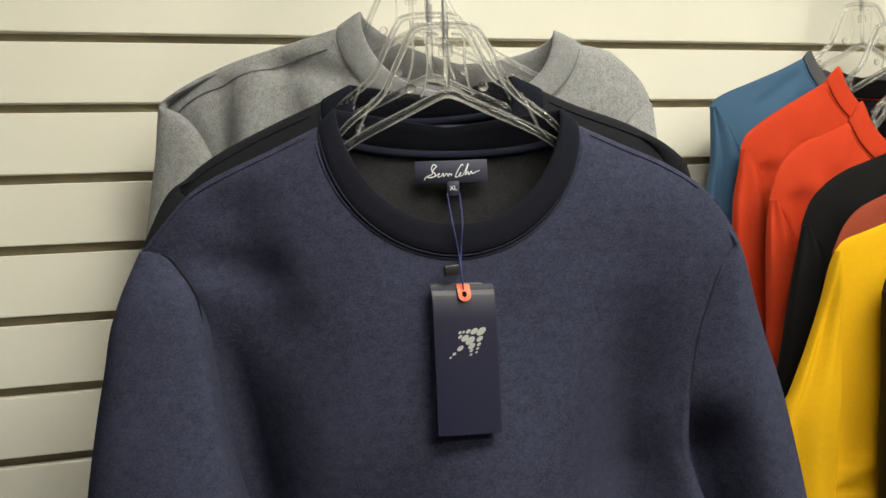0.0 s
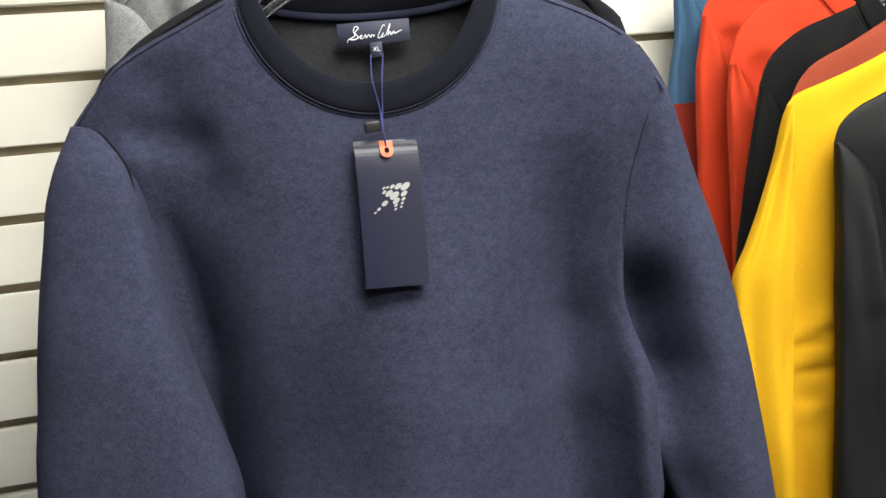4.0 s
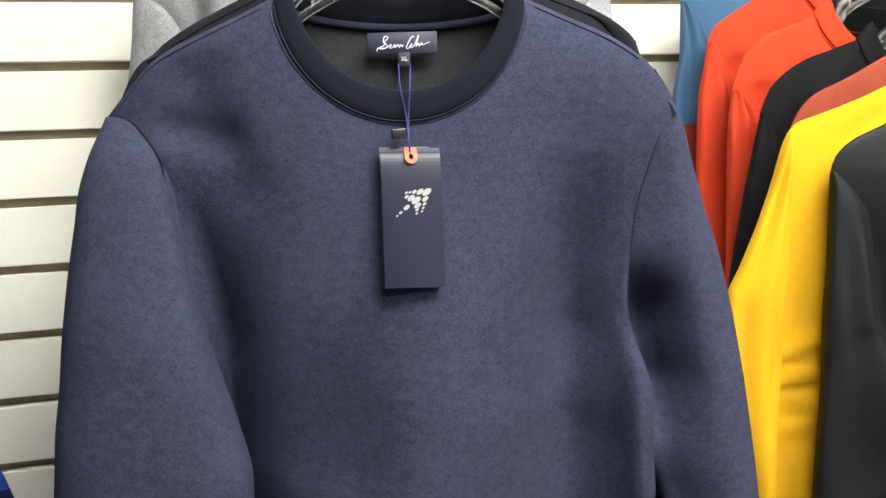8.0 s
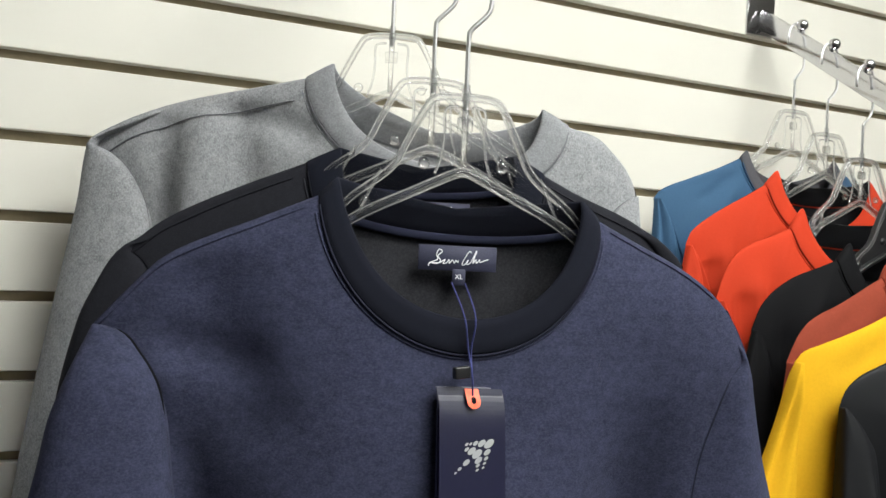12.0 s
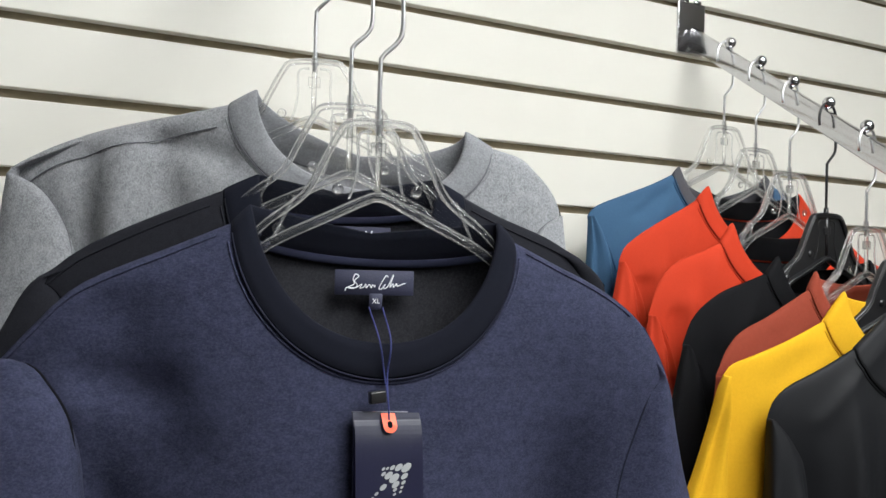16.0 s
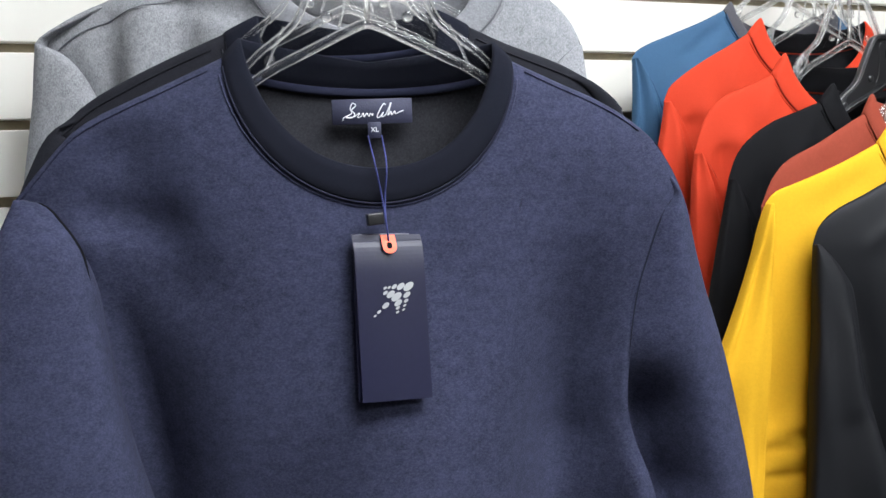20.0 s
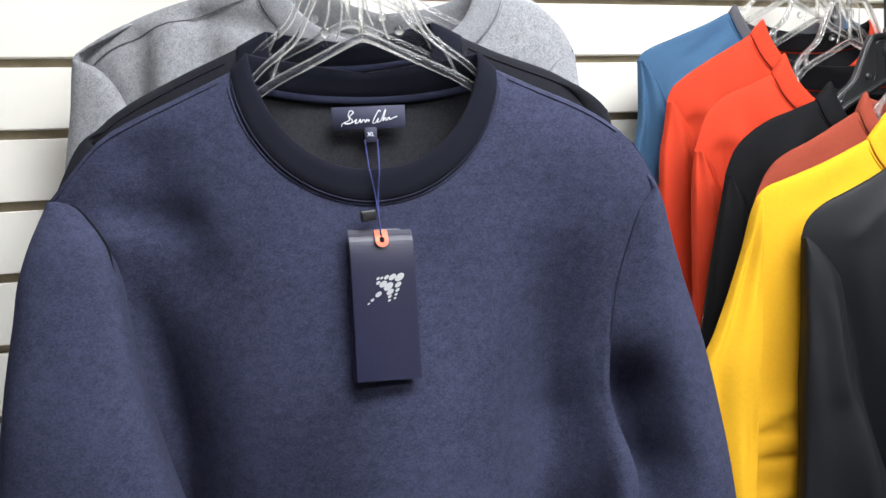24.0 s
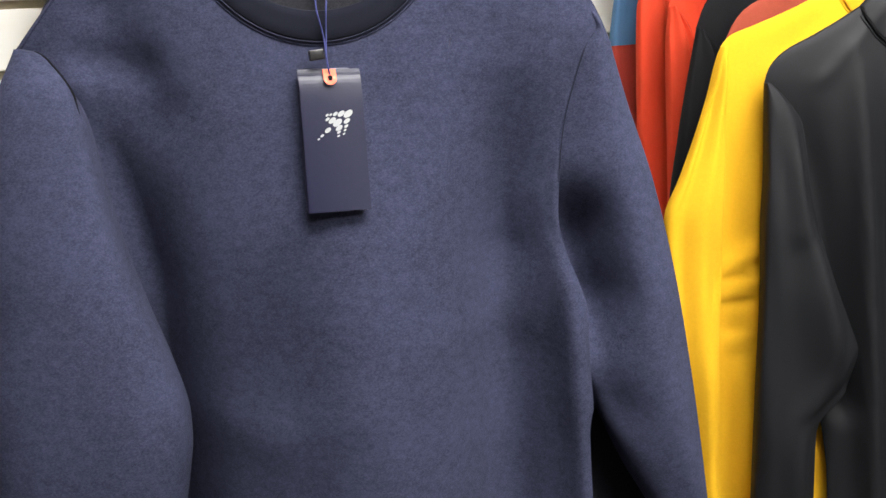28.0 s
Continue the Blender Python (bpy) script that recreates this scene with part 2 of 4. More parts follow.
def tube(points, radius, sides=8, flat=1.0, closed=False):
    """Vertices and faces of a round (or flattened) bar along points; radius may vary."""
    p = np.array(points, float)
    n = len(p)
    rad = np.full(n, radius) if np.isscalar(radius) else np.array(radius)
    verts, up = [], Vector((0.13, 1, 0.07)).normalized()
    for i in range(n):
        a, b = (p[(i - 1) % n], p[(i + 1) % n]) if closed else (p[max(i - 1, 0)], p[min(i + 1, n - 1)])
        d = Vector(b - a).normalized()
        side = d.cross(up).normalized()
        top = side.cross(d).normalized()
        for k in range(sides):
            q = 2 * math.pi * k / sides
            verts.append(Vector(p[i]) + side * (math.cos(q) * rad[i]) + top * (math.sin(q) * rad[i] * flat))
    faces = grid_faces(n, sides, True)
    if closed:
        faces += [((n - 1) * sides + k, (n - 1) * sides + (k + 1) % sides, (k + 1) % sides, k) for k in range(sides)]
    else:
        faces += [tuple(range(sides)), tuple((n - 1) * sides + k for k in range(sides))]
    return verts, faces


def tube_part(name, points, radius, mat, parent=None, label="", sides=8, flat=1.0, closed=False):
    v, f = tube(points, radius, sides, flat, closed)
    return mesh_part(name, v, f, mat, parent, label)


def curve_of(points):
    """A shape-keeping cubic through (x, y) pairs, as a function of x."""
    xs, ys = np.array(sorted(points)).T
    h, d = np.diff(xs), np.diff(ys) / np.diff(xs)
    m = np.zeros(len(xs))
    m[0], m[-1] = d[0], d[-1]
    for i in range(1, len(xs) - 1):
        if d[i - 1] * d[i] > 0:
            w1, w2 = 2 * h[i] + h[i - 1], h[i] + 2 * h[i - 1]
            m[i] = (w1 + w2) / (w1 / d[i - 1] + w2 / d[i])

    def value(x):
        x = np.clip(x, xs[0], xs[-1])
        i = np.clip(np.searchsorted(xs, x) - 1, 0, len(xs) - 2)
        t = (x - xs[i]) / h[i]
        return ys[i] * (1 + 2 * t) * (1 - t) ** 2 + m[i] * h[i] * t * (1 - t) ** 2 + ys[i + 1] * t * t * (3 - 2 * t) + m[i + 1] * h[i] * t * t * (t - 1)

    return value


# ---- garments ----
# Local axes: x across, z up from the collar's base, -y towards the viewer.
BASE = dict(
    neck=(0.0003, 0.1010, 0.0995, 0.021), neck_power=0.54, neck_depth=(0.034, -0.026), collar=0.0235, stand=0.0, lean=0.012,
    left=[(-0.1007, -0.002), (-0.149, -0.0235), (-0.162, -0.029), (-0.1985, -0.0475), (-0.222, -0.0715), (-0.2405, -0.0930)],
    right=[(0.1013, -0.0080), (0.1375, -0.025), (0.162, -0.036), (0.187, -0.0505), (0.2095, -0.070), (0.223, -0.0915), (0.230, -0.108)],
    body_l=[(-0.2405, -0.0930), (-0.228, -0.15), (-0.205, -0.24), (-0.195, -0.32), (-0.195, -0.45), (-0.19, -0.70)],
    body_r=[(0.230, -0.108), (0.2165, -0.1335), (0.201, -0.1705), (0.1895, -0.2115), (0.1846, -0.245), (0.1835, -0.265), (0.1885, -0.294), (0.1983, -0.324), (0.2040, -0.346), (0.2035, -0.40), (0.2045, -0.43), (0.199, -0.4515), (0.198, -0.50), (0.20, -0.70)],
    depth=(0.060, 0.020), hem=-0.70,
    sleeve_l=dict(over=True, plain_top=True, flat=0.62, cap=(0.0035,), outer=[(-0.093, -0.2408), (-0.129, -0.2555), (-0.154, -0.2635), (-0.178, -0.2675), (-0.208, -0.2735), (-0.24, -0.279), (-0.277, -0.2845), (-0.307, -0.288), (-0.348, -0.2945), (-0.376, -0.297), (-0.447, -0.305), (-0.60, -0.325)],
                  inner=[(-0.093, -0.2355), (-0.096, -0.2245), (-0.110, -0.211), (-0.130, -0.1985), (-0.1555, -0.191), (-0.175, -0.1885), (-0.205, -0.1845), (-0.256, -0.1755), (-0.308, -0.162), (-0.352, -0.149), (-0.40, -0.1395), (-0.42, -0.1400), (-0.454, -0.146), (-0.60, -0.185)],
                  mid=[(-0.093, 0.002), (-0.13, 0.008), (-0.2, 0.010), (-0.30, 0.013), (-0.39, 0.016), (-0.6, 0.010)], half=[(-0.093, 0.008), (-0.13, 0.022), (-0.2, 0.034), (-0.39, 0.042), (-0.6, 0.036)], end=-0.60),
    sleeve_r=dict(cap=(0.005, 0.0025, 0.001), outer=[(-0.108, 0.2305), (-0.139, 0.2415), (-0.18, 0.2545), (-0.206, 0.263), (-0.24, 0.2725), (-0.30, 0.2845), (-0.36, 0.2935), (-0.47, 0.3045), (-0.535, 0.3095), (-0.605, 0.313)],
                  folds=[(-0.272, 0.36, -0.325, 0.34, -0.024, 0.45), (-0.29, 0.4, -0.36, 0.35, -0.016, 0.4), (-0.35, 0.5, -0.43, 0.6, -0.014, 0.4), (-0.12, -0.2, -0.5, -0.35, 0.006, 0.4)],
                  seam=[(-0.108, 0.2255), (-0.120, 0.2150), (-0.1335, 0.2085), (-0.152, 0.202), (-0.1705, 0.196), (-0.190, 0.1915), (-0.2115, 0.188), (-0.25, 0.1833)],
                  inner=[(-0.108, 0.220), (-0.12, 0.204), (-0.145, 0.188), (-0.18, 0.176), (-0.215, 0.168), (-0.26, 0.166), (-0.36, 0.182), (-0.433, 0.209), (-0.465, 0.221), (-0.4985, 0.235), (-0.528, 0.2505), (-0.605, 0.288)],
                  mid=[(-0.108, 0.001), (-0.2, -0.006), (-0.27, -0.020), (-0.34, -0.026), (-0.45, -0.024), (-0.6, -0.018)], half=[(-0.108, 0.008), (-0.15, 0.022), (-0.2, 0.030), (-0.39, 0.038), (-0.6, 0.030)], end=-0.605),
    folds=[], wrinkle=0.0012, seam=0.0011,
)


class Shape:
    """The surface of a hanging sweatshirt: where its cloth lies, from a tailor's few measures."""

    def __init__(self, p):
        self.p = p
        self.ul, self.ur = curve_of([(z, x) for x, z in p["body_l"]]), curve_of([(z, x) for x, z in p["body_r"]])
        self.sl, self.sr = curve_of(p["left"]), curve_of(p["right"])
        self.seed = Vector((p["neck"][0] * 91 + p["depth"][0] * 500, 3.1, p["hem"] * 17))

    def top(self, x, front=True):
        c, a, drop, back = self.p["neck"]
        if abs(x - c) >= a - 1e-9:
            return float(self.sl(x) if x < c else self.sr(x))
        k = (x - (c - a)) / (2 * a)
        line = (1 - k) * float(self.sl(c - a)) + k * float(self.sr(c + a))
        return line - (drop if front else back) * max(0.0, 1 - ((x - c) / a) ** 2) ** (self.p.get("neck_power", 0.5) if front else 0.5)

    def rim(self, x, front=True):
        c, a, _, _ = self.p["neck"]
        if front:
            return self.front(x, self.top(x, True)) if abs(x - c) < a else 0.0
        return self.p["neck_depth"][0 if front else 1] * math.sqrt(max(0.0, 1 - ((x - c) / a) ** 2)) if abs(x - c) < a else 0.0

    def line(self, x):
        """The shoulder line, carried straight across the neck."""
        c, a, _, _ = self.p["neck"]
        k = (x - (c - a)) / (2 * a)
        if 0 < k < 1:
            return (1 - k) * float(self.sl(c - a)) + k * float(self.sr(c + a))
        return float(self.sl(x) if x < c else self.sr(x))

    def depth(self, x, z, share, x_top, front=True):
        p = self.p
        d = max(0.0, (self.line(x_top) if front else self.top(x_top, False)) - z)
        e = abs(2 * share - 1)
        power = 2.7 + p.get("shoulder", 5.0) * math.exp(-d / 0.07)
        if "round" in p and front:
            down = min(1.0, d / 0.25)
            power = power * (1 - down) + p["round"][0 if share < 0.5 else 1] * down
        h = max(0.0, 1 - e**power) ** 0.72
        full = p["depth"][0 if front else 1]
        grow = (1 - math.exp(-d / 0.07)) ** 0.55
        w = (0.0 if front else self.rim(x_top, False) * math.exp(-d / 0.05)) + (1 if front else -1) * full * (0.62 + 0.38 * min(1.0, d / 0.3)) * h * grow
        if not front:
            w -= p.get("slump", 0.0) * h * min(1.0, max(0.0, (d - 0.12) / 0.2))
        if front:
            for x0, z0, x1, z1, amp, wide, *ramp in p["folds"]:
                ease = ramp[0] if ramp else p.get("taper", 0.0)
                ax, az = x1 - x0, z1 - z0
                k = max(0.0, min(1.0, ((x - x0) * ax + (z - z0) * az) / (ax * ax + az * az)))
                gap = math.hypot(x - x0 - k * ax, z - z0 - k * az)
                w += amp * math.exp(-((gap / wide) ** 2)) * min(1.0, d / 0.02) * (min(1.0, 0.15 + k / ease) if ease else 1.0)
            w = max(w, p.get("floor", -0.010) * min(1.0, h * 1.6) * min(1.0, max(0.05, (d - 0.10) / 0.25)))
        q = Vector((x * 9, z * 6, 5.0 if front else 0.0)) + self.seed
        return w + p["wrinkle"] * 2 * noise.noise(q) * min(1.0, d / 0.04) * h

    def front(self, x, z):
        a, b = float(self.ul(z)), float(self.ur(z))
        share = (x - a) / (b - a)
        al, ar = self.p["left"][-1][0], self.p["right"][-1][0]
        return self.depth(x, z, min(1, max(0, share)), al + (ar - al) * min(1, max(0, share)))

    def columns(self):
        c, a, _, _ = self.p["neck"]
        l, r = self.p["left"][-1][0], self.p["right"][-1][0]
        ease = lambda n: [0.5 - 0.5 * math.cos(math.pi * i / n) for i in range(n)]
        return [l + (c - a - l) * k for k in ease(20)] + [c - a * math.cos(math.pi * i / 44) for i in range(44)] + [c + a + (r - c - a) * i / 20 for i in range(21)]

    def body(self):
        l, r = self.p["left"][-1][0], self.p["right"][-1][0]
        cols, rows = self.columns(), 74
        verts, faces = [], []
        for front in (True, False):
            start = len(verts)
            for i in range(rows):
                q = (i / (rows - 1)) ** 1.35
                for x_top in cols:
                    t = self.top(x_top, front)
                    z = t + (self.p["hem"] - t) * q
                    share = (x_top - l) / (r - l)
                    x = x_top if i == 0 else float(self.ul(z)) + (float(self.ur(z)) - float(self.ul(z))) * share
                    verts.append((x, -self.depth(x, z, share, x_top, front), z))
            faces += grid_faces(rows, len(cols), start=start)
        return verts, faces

    def capped(self, key):
        """The sleeve's measures carried up along the shoulder, so that the cloth runs on smoothly."""
        s, edge = self.p[key], self.p["left" if key == "sleeve_l" else "right"]
        sign = -1 if key == "sleeve_l" else 1
        tip = edge[-1][1]
        ups = [] if s.get("plain_top") else [edge[-2], edge[-3]]
        seam, inner = s.get("seam"), s["inner"]
        if s.get("over"):
            # this sleeve hangs in front of the body
            seam = [q for q in inner if q[0] > -0.17]
            return dict(s, seam=seam, outer=s["outer"] + [(z, x) for x, z in ups], inner=inner + [(z, x - sign * 0.016) for x, z in ups], mid=s["mid"] + [(z, 0.0) for _, z in ups[-1:]],
                        half=[h for h in s["half"] if h[0] < tip - 0.005] + list(zip([tip] + [z for _, z in ups], s.get("cap", (0.013, 0.0095, 0.004)))))
        if not seam:
            seam = [q for q in inner if q[0] > -0.19]
            inner = [(z, x - sign * 0.020 * min(1.0, max(0.0, (z + 0.27) / 0.08))) for z, x in inner]
        cap = s.get("cap", (0.013, 0.0095, 0.004))
        half = [h for h in s["half"] if h[0] < tip - 0.005] + [(tip, cap[0]), (ups[0][1], cap[1]), (ups[1][1], cap[2])]
        inner = inner + [(z, x - sign * 0.016) for x, z in ups]
        outer = s["outer"] + [(z, x) for x, z in ups]
        mid = [(ups[-1][1], 0.0)] + [q for q in s["mid"] if q[0] < min(z for z, _ in seam) - 0.06]
        a, b, e = curve_of(outer), curve_of(inner), curve_of(half)
        for z, x in seam[1:]:
            u = (x - (float(a(z)) + float(b(z))) / 2) / ((float(b(z)) - float(a(z))) / 2)
            u = min(1.0, abs(u)) ** (1 / 0.85)
            mid.append((z, self.front(x, z) - float(e(z)) * max(0.0, 1 - u * u) ** 0.4))
        return dict(s, seam=seam, outer=outer, inner=inner, mid=mid, half=half)

    def sleeve(self, s, rows=64, sides=36, z0=None, z1=None):
        outer, inner, mid, half = (curve_of(s[k]) for k in ("outer", "inner", "mid", "half"))
        top = max(z for z, _ in s["outer"]) if z0 is None else z0
        end = s["end"] if z1 is None else z1
        verts = []
        for i in range(rows):
            z = top + (end - top) * (i / (rows - 1)) ** 1.3
            a, b, c, e = float(outer(z)), float(inner(z)), float(mid(z)), float(half(z))
            for k in range(sides):
                q = 2 * math.pi * k / sides
                u, w = math.cos(q), math.sin(q)
                x = (a + b) / 2 + (b - a) / 2 * math.copysign(abs(u) ** 0.85, u)
                y = c + e * math.copysign(abs(w) ** s.get("flat", 0.8), w)
                n = noise.noise(Vector((x * 14, z * 9, w * 1.5)) + self.seed) * self.p["wrinkle"] * 2.2
                for fz0, fu0, fz1, fu1, amp, wide in s.get("folds", ()):
                    g = max(0.0, min(1.0, (z - fz0) / (fz1 - fz0)))
                    edge = math.exp(-(((z - fz0 - g * (fz1 - fz0)) / 0.03) ** 2))
                    n += amp * edge * math.exp(-(((u - fu0 - g * (fu1 - fu0)) / wide) ** 2))
                verts.append((x, -(y + n * (1 if w > 0 else 0)), z))
        return verts, grid_faces(rows, sides, True) + [tuple(range(sides))]

    def sleeve_front(self, s, x, z):
        outer, inner, mid, half = (float(curve_of(s[k])(z)) for k in ("outer", "inner", "mid", "half"))
        u = (x - (outer + inner) / 2) / ((inner - outer) / 2 + 1e-9)
        u = math.copysign(min(1.0, abs(u)) ** (1 / 0.85), u)
        return mid + half * max(0.0, 1 - u * u) ** (s.get("flat", 0.8) / 2)

    def collar(self, lift=0.0):
        """The neck band: a padded strip from the seam to its free edge, round the neck."""
        c, a, drop, back = self.p["neck"]
        wide, stand = self.p["collar"], self.p["stand"]
        n, verts = 88, []
        seam = []
        for i in range(n):
            q = 2 * math.pi * i / n
            x = c - a * math.cos(q)
            front = math.sin(q) >= 0
            z, w = self.top(x, front), self.rim(x, front)
            f = max(0.0, math.sin(q))
            r = max(0.0, -math.sin(q))
            side = abs(math.cos(q))
            seam.append((x, -w - (0.001 if front else 0), z))
            inx, inz = math.cos(q), math.sin(q)
            flat_ex = Vector((inx * wide * (self.p.get("side", 0.55) * (1 - f) + f), 0.0, inz * wide * f + side * wide * 0.55 * (1 - f) + r * wide * self.p.get("rise", 0.9)))
            flat_ex.y = (0.003 * f) - 0.006 * r
            tall_ex = Vector((inx * self.p["lean"], 0.010 * f - 0.004 * r, stand * (0.80 + 0.20 * r)))
            k = min(1.0, stand / 0.04)
            ex = flat_ex * (1 - k) + tall_ex * k
            nrm = Vector((-inx * 0.6 * side, -1 if front else 1, 0.4 * side)).normalized()
            thick = 0.0019
            for s, o in ((-0.03, 0.3), (0.05, 1.0), (0.35, 1.2), (0.7, 1.2), (0.95, 0.95), (1.0, 0.0), (0.95, -0.85), (0.7, -1.0), (0.35, -1.0), (0.06, -0.8)):
                v = Vector((x, -w, z)) + ex * s + nrm * (thick * o)
                verts.append(v)
        m = 10
        faces = [(i * m + k, i * m + (k + 1) % m, ((i + 1) % n) * m + (k + 1) % m, ((i + 1) % n) * m + k) for i in range(n) for k in range(m)]
        return verts, faces, seam


def sweatshirt(label, at, yaw, cloth, rib, inside=None, group="", roll=0, seam_mat=None, sleeve_mat=None, cuffs=True, lower=None, tape=None, seam_drop=0.0065, shoulder_seams=True, deep_seam=None, **changes):
    p = dict(BASE, **changes)
    s = Shape(p)
    thing = tagged(new("sweatshirt"), label, "sweatshirt", group)
    thing.matrix_basis = pose(*at, 0, roll, yaw)
    v, f = s.body()
    body = mesh_part("body", v, f, cloth, thing, weld=1e-5)
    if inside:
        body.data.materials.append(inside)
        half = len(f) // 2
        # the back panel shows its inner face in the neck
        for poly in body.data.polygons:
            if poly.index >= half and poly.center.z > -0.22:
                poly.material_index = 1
    seams = seam_mat or rib
    for key in ("sleeve_l", "sleeve_r"):
        q = s.capped(key)
        v, f = s.sleeve(q, z1=lower[0] if lower else None)
        arm = mesh_part("sleeve", v, f, sleeve_mat or cloth, thing)
        if lower:
            v, f = s.sleeve(dict(q, half=[(z, h - 0.001) for z, h in q["half"]]), rows=30, z0=lower[0] + 0.01)
            mesh_part("sleeve_panel", v, f, lower[1], arm)
        if cuffs:
            z = q["end"]
            c = dict(q, outer=[(z - 0.07, float(curve_of(q["outer"])(z)) * 0.97), (z + 0.005, float(curve_of(q["outer"])(z)))],
                     inner=[(z - 0.07, float(curve_of(q["inner"])(z)) * 1.03), (z + 0.005, float(curve_of(q["inner"])(z)))], mid=[(z - 0.07, float(curve_of(q["mid"])(z))), (z + 0.005, float(curve_of(q["mid"])(z)))],
                     half=[(z - 0.07, 0.022), (z - 0.01, 0.026), (z + 0.005, 0.030)], end=z - 0.07)
            v, f = s.sleeve(c, rows=10, sides=28)
            mesh_part("cuff", v, f, rib, arm)
        inner = curve_of(q.get("seam", q["inner"]))
        top, low = max(z for z, _ in q["seam"]), min(z for z, _ in q["seam"])
        line = []
        for z in np.linspace(top - 0.001, low, 26):
            x = float(inner(z))
            line.append((x, -max(s.front(x, z), s.sleeve_front(q, x, z)) - 0.0006, z))
        for _ in range(4):
            line = [line[0]] + [(b[0], (a[1] + 2 * b[1] + c[1]) / 4, b[2]) for a, b, c in zip(line, line[1:], line[2:])] + [line[-1]]
        deep = deep_seam and key == "sleeve_l"
        thick = [p["seam"] * (1.5 if deep else 0.75) * min(1.0, 0.15 + 0.3 * k, 0.1 + 0.16 * (22 - k)) for k in range(23)]
        tube_part("armhole_seam", line[:-3], thick, deep_seam if deep else seams, arm, sides=6)
    v, f, seam = s.collar()
    collar = mesh_part("collar", v, f, rib, thing)
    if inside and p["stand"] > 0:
        # the inner faces of a standing collar take the inside material
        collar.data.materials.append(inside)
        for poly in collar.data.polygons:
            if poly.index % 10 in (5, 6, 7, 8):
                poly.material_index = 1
    tube_part("collar_seam", [(x * 1.0, y - 0.0007, z - 0.0012) for x, y, z in seam[1:44]], p["seam"], seams, collar, sides=6)
    line = []
    for a, b, c in zip(seam[1:42], seam[2:43], seam[3:44]):
        tx, tz = c[0] - a[0], c[2] - a[2]
        ln = math.hypot(tx, tz)
        x, z = b[0] + 0.0036 * tz / ln, b[2] - 0.0036 * tx / ln
        line.append((x, -s.front(x, z) - 0.0002, z))
    tube_part("neck_topstitch", line, p["seam"] * 0.9, cloth, collar, sides=6)
    for key in ("left",) if cloth == GREY else ("left", "right") if shoulder_seams else ():
        pts = smooth_line(p[key], 26)
        line = []
        for x, z in pts:
            z -= seam_drop
            line.append((x, -s.front(x, z) - (0.0014 if cloth == GREY else 0.0006), z))
        tube_part("shoulder_seam", line[1:-1] if key == "left" else line[1:15], p["seam"] * (1.1 if cloth == GREY else 0.7), seams if cloth == GREY else cloth, thing, sides=5)
    if tape:
        verts = []
        for x in np.linspace(p["neck"][0] - p["neck"][1] * 0.93, p["neck"][0] + p["neck"][1] * 0.93, 40):
            z, w = s.top(x, False), s.rim(x, False)
            for dz, dy in ((0.0025, 0.0026), (0.0020, 0.0036), (-0.0026, 0.0036), (-0.0034, 0.0026), (-0.0034, 0.0010), (0.0025, 0.0010)):
                verts.append((x, -w - dy, z + dz))
        mesh_part("neck_tape", verts, grid_faces(40, 6, True), tape, collar, "navy herringbone neck tape")
    z = p["hem"]
    rows, ring = 8, []
    xs = [(float(s.ul(z)), float(s.ur(z)))][0]
    for i in range(rows):
        k = i / (rows - 1)
        for j in range(40):
            q = 2 * math.pi * j / 40
            x = (xs[0] + xs[1]) / 2 + (xs[1] - xs[0]) / 2 * math.cos(q) * (1 - 0.05 * math.sin(k * 3.1))
            y = -0.012 - 0.034 * math.sin(q) * (1 - 0.2 * math.sin(k * 3.1))
            ring.append((x, y, z + 0.01 - 0.07 * k))
    mesh_part("hem_band", ring, grid_faces(rows, 40, True), rib, thing)
    return thing, s


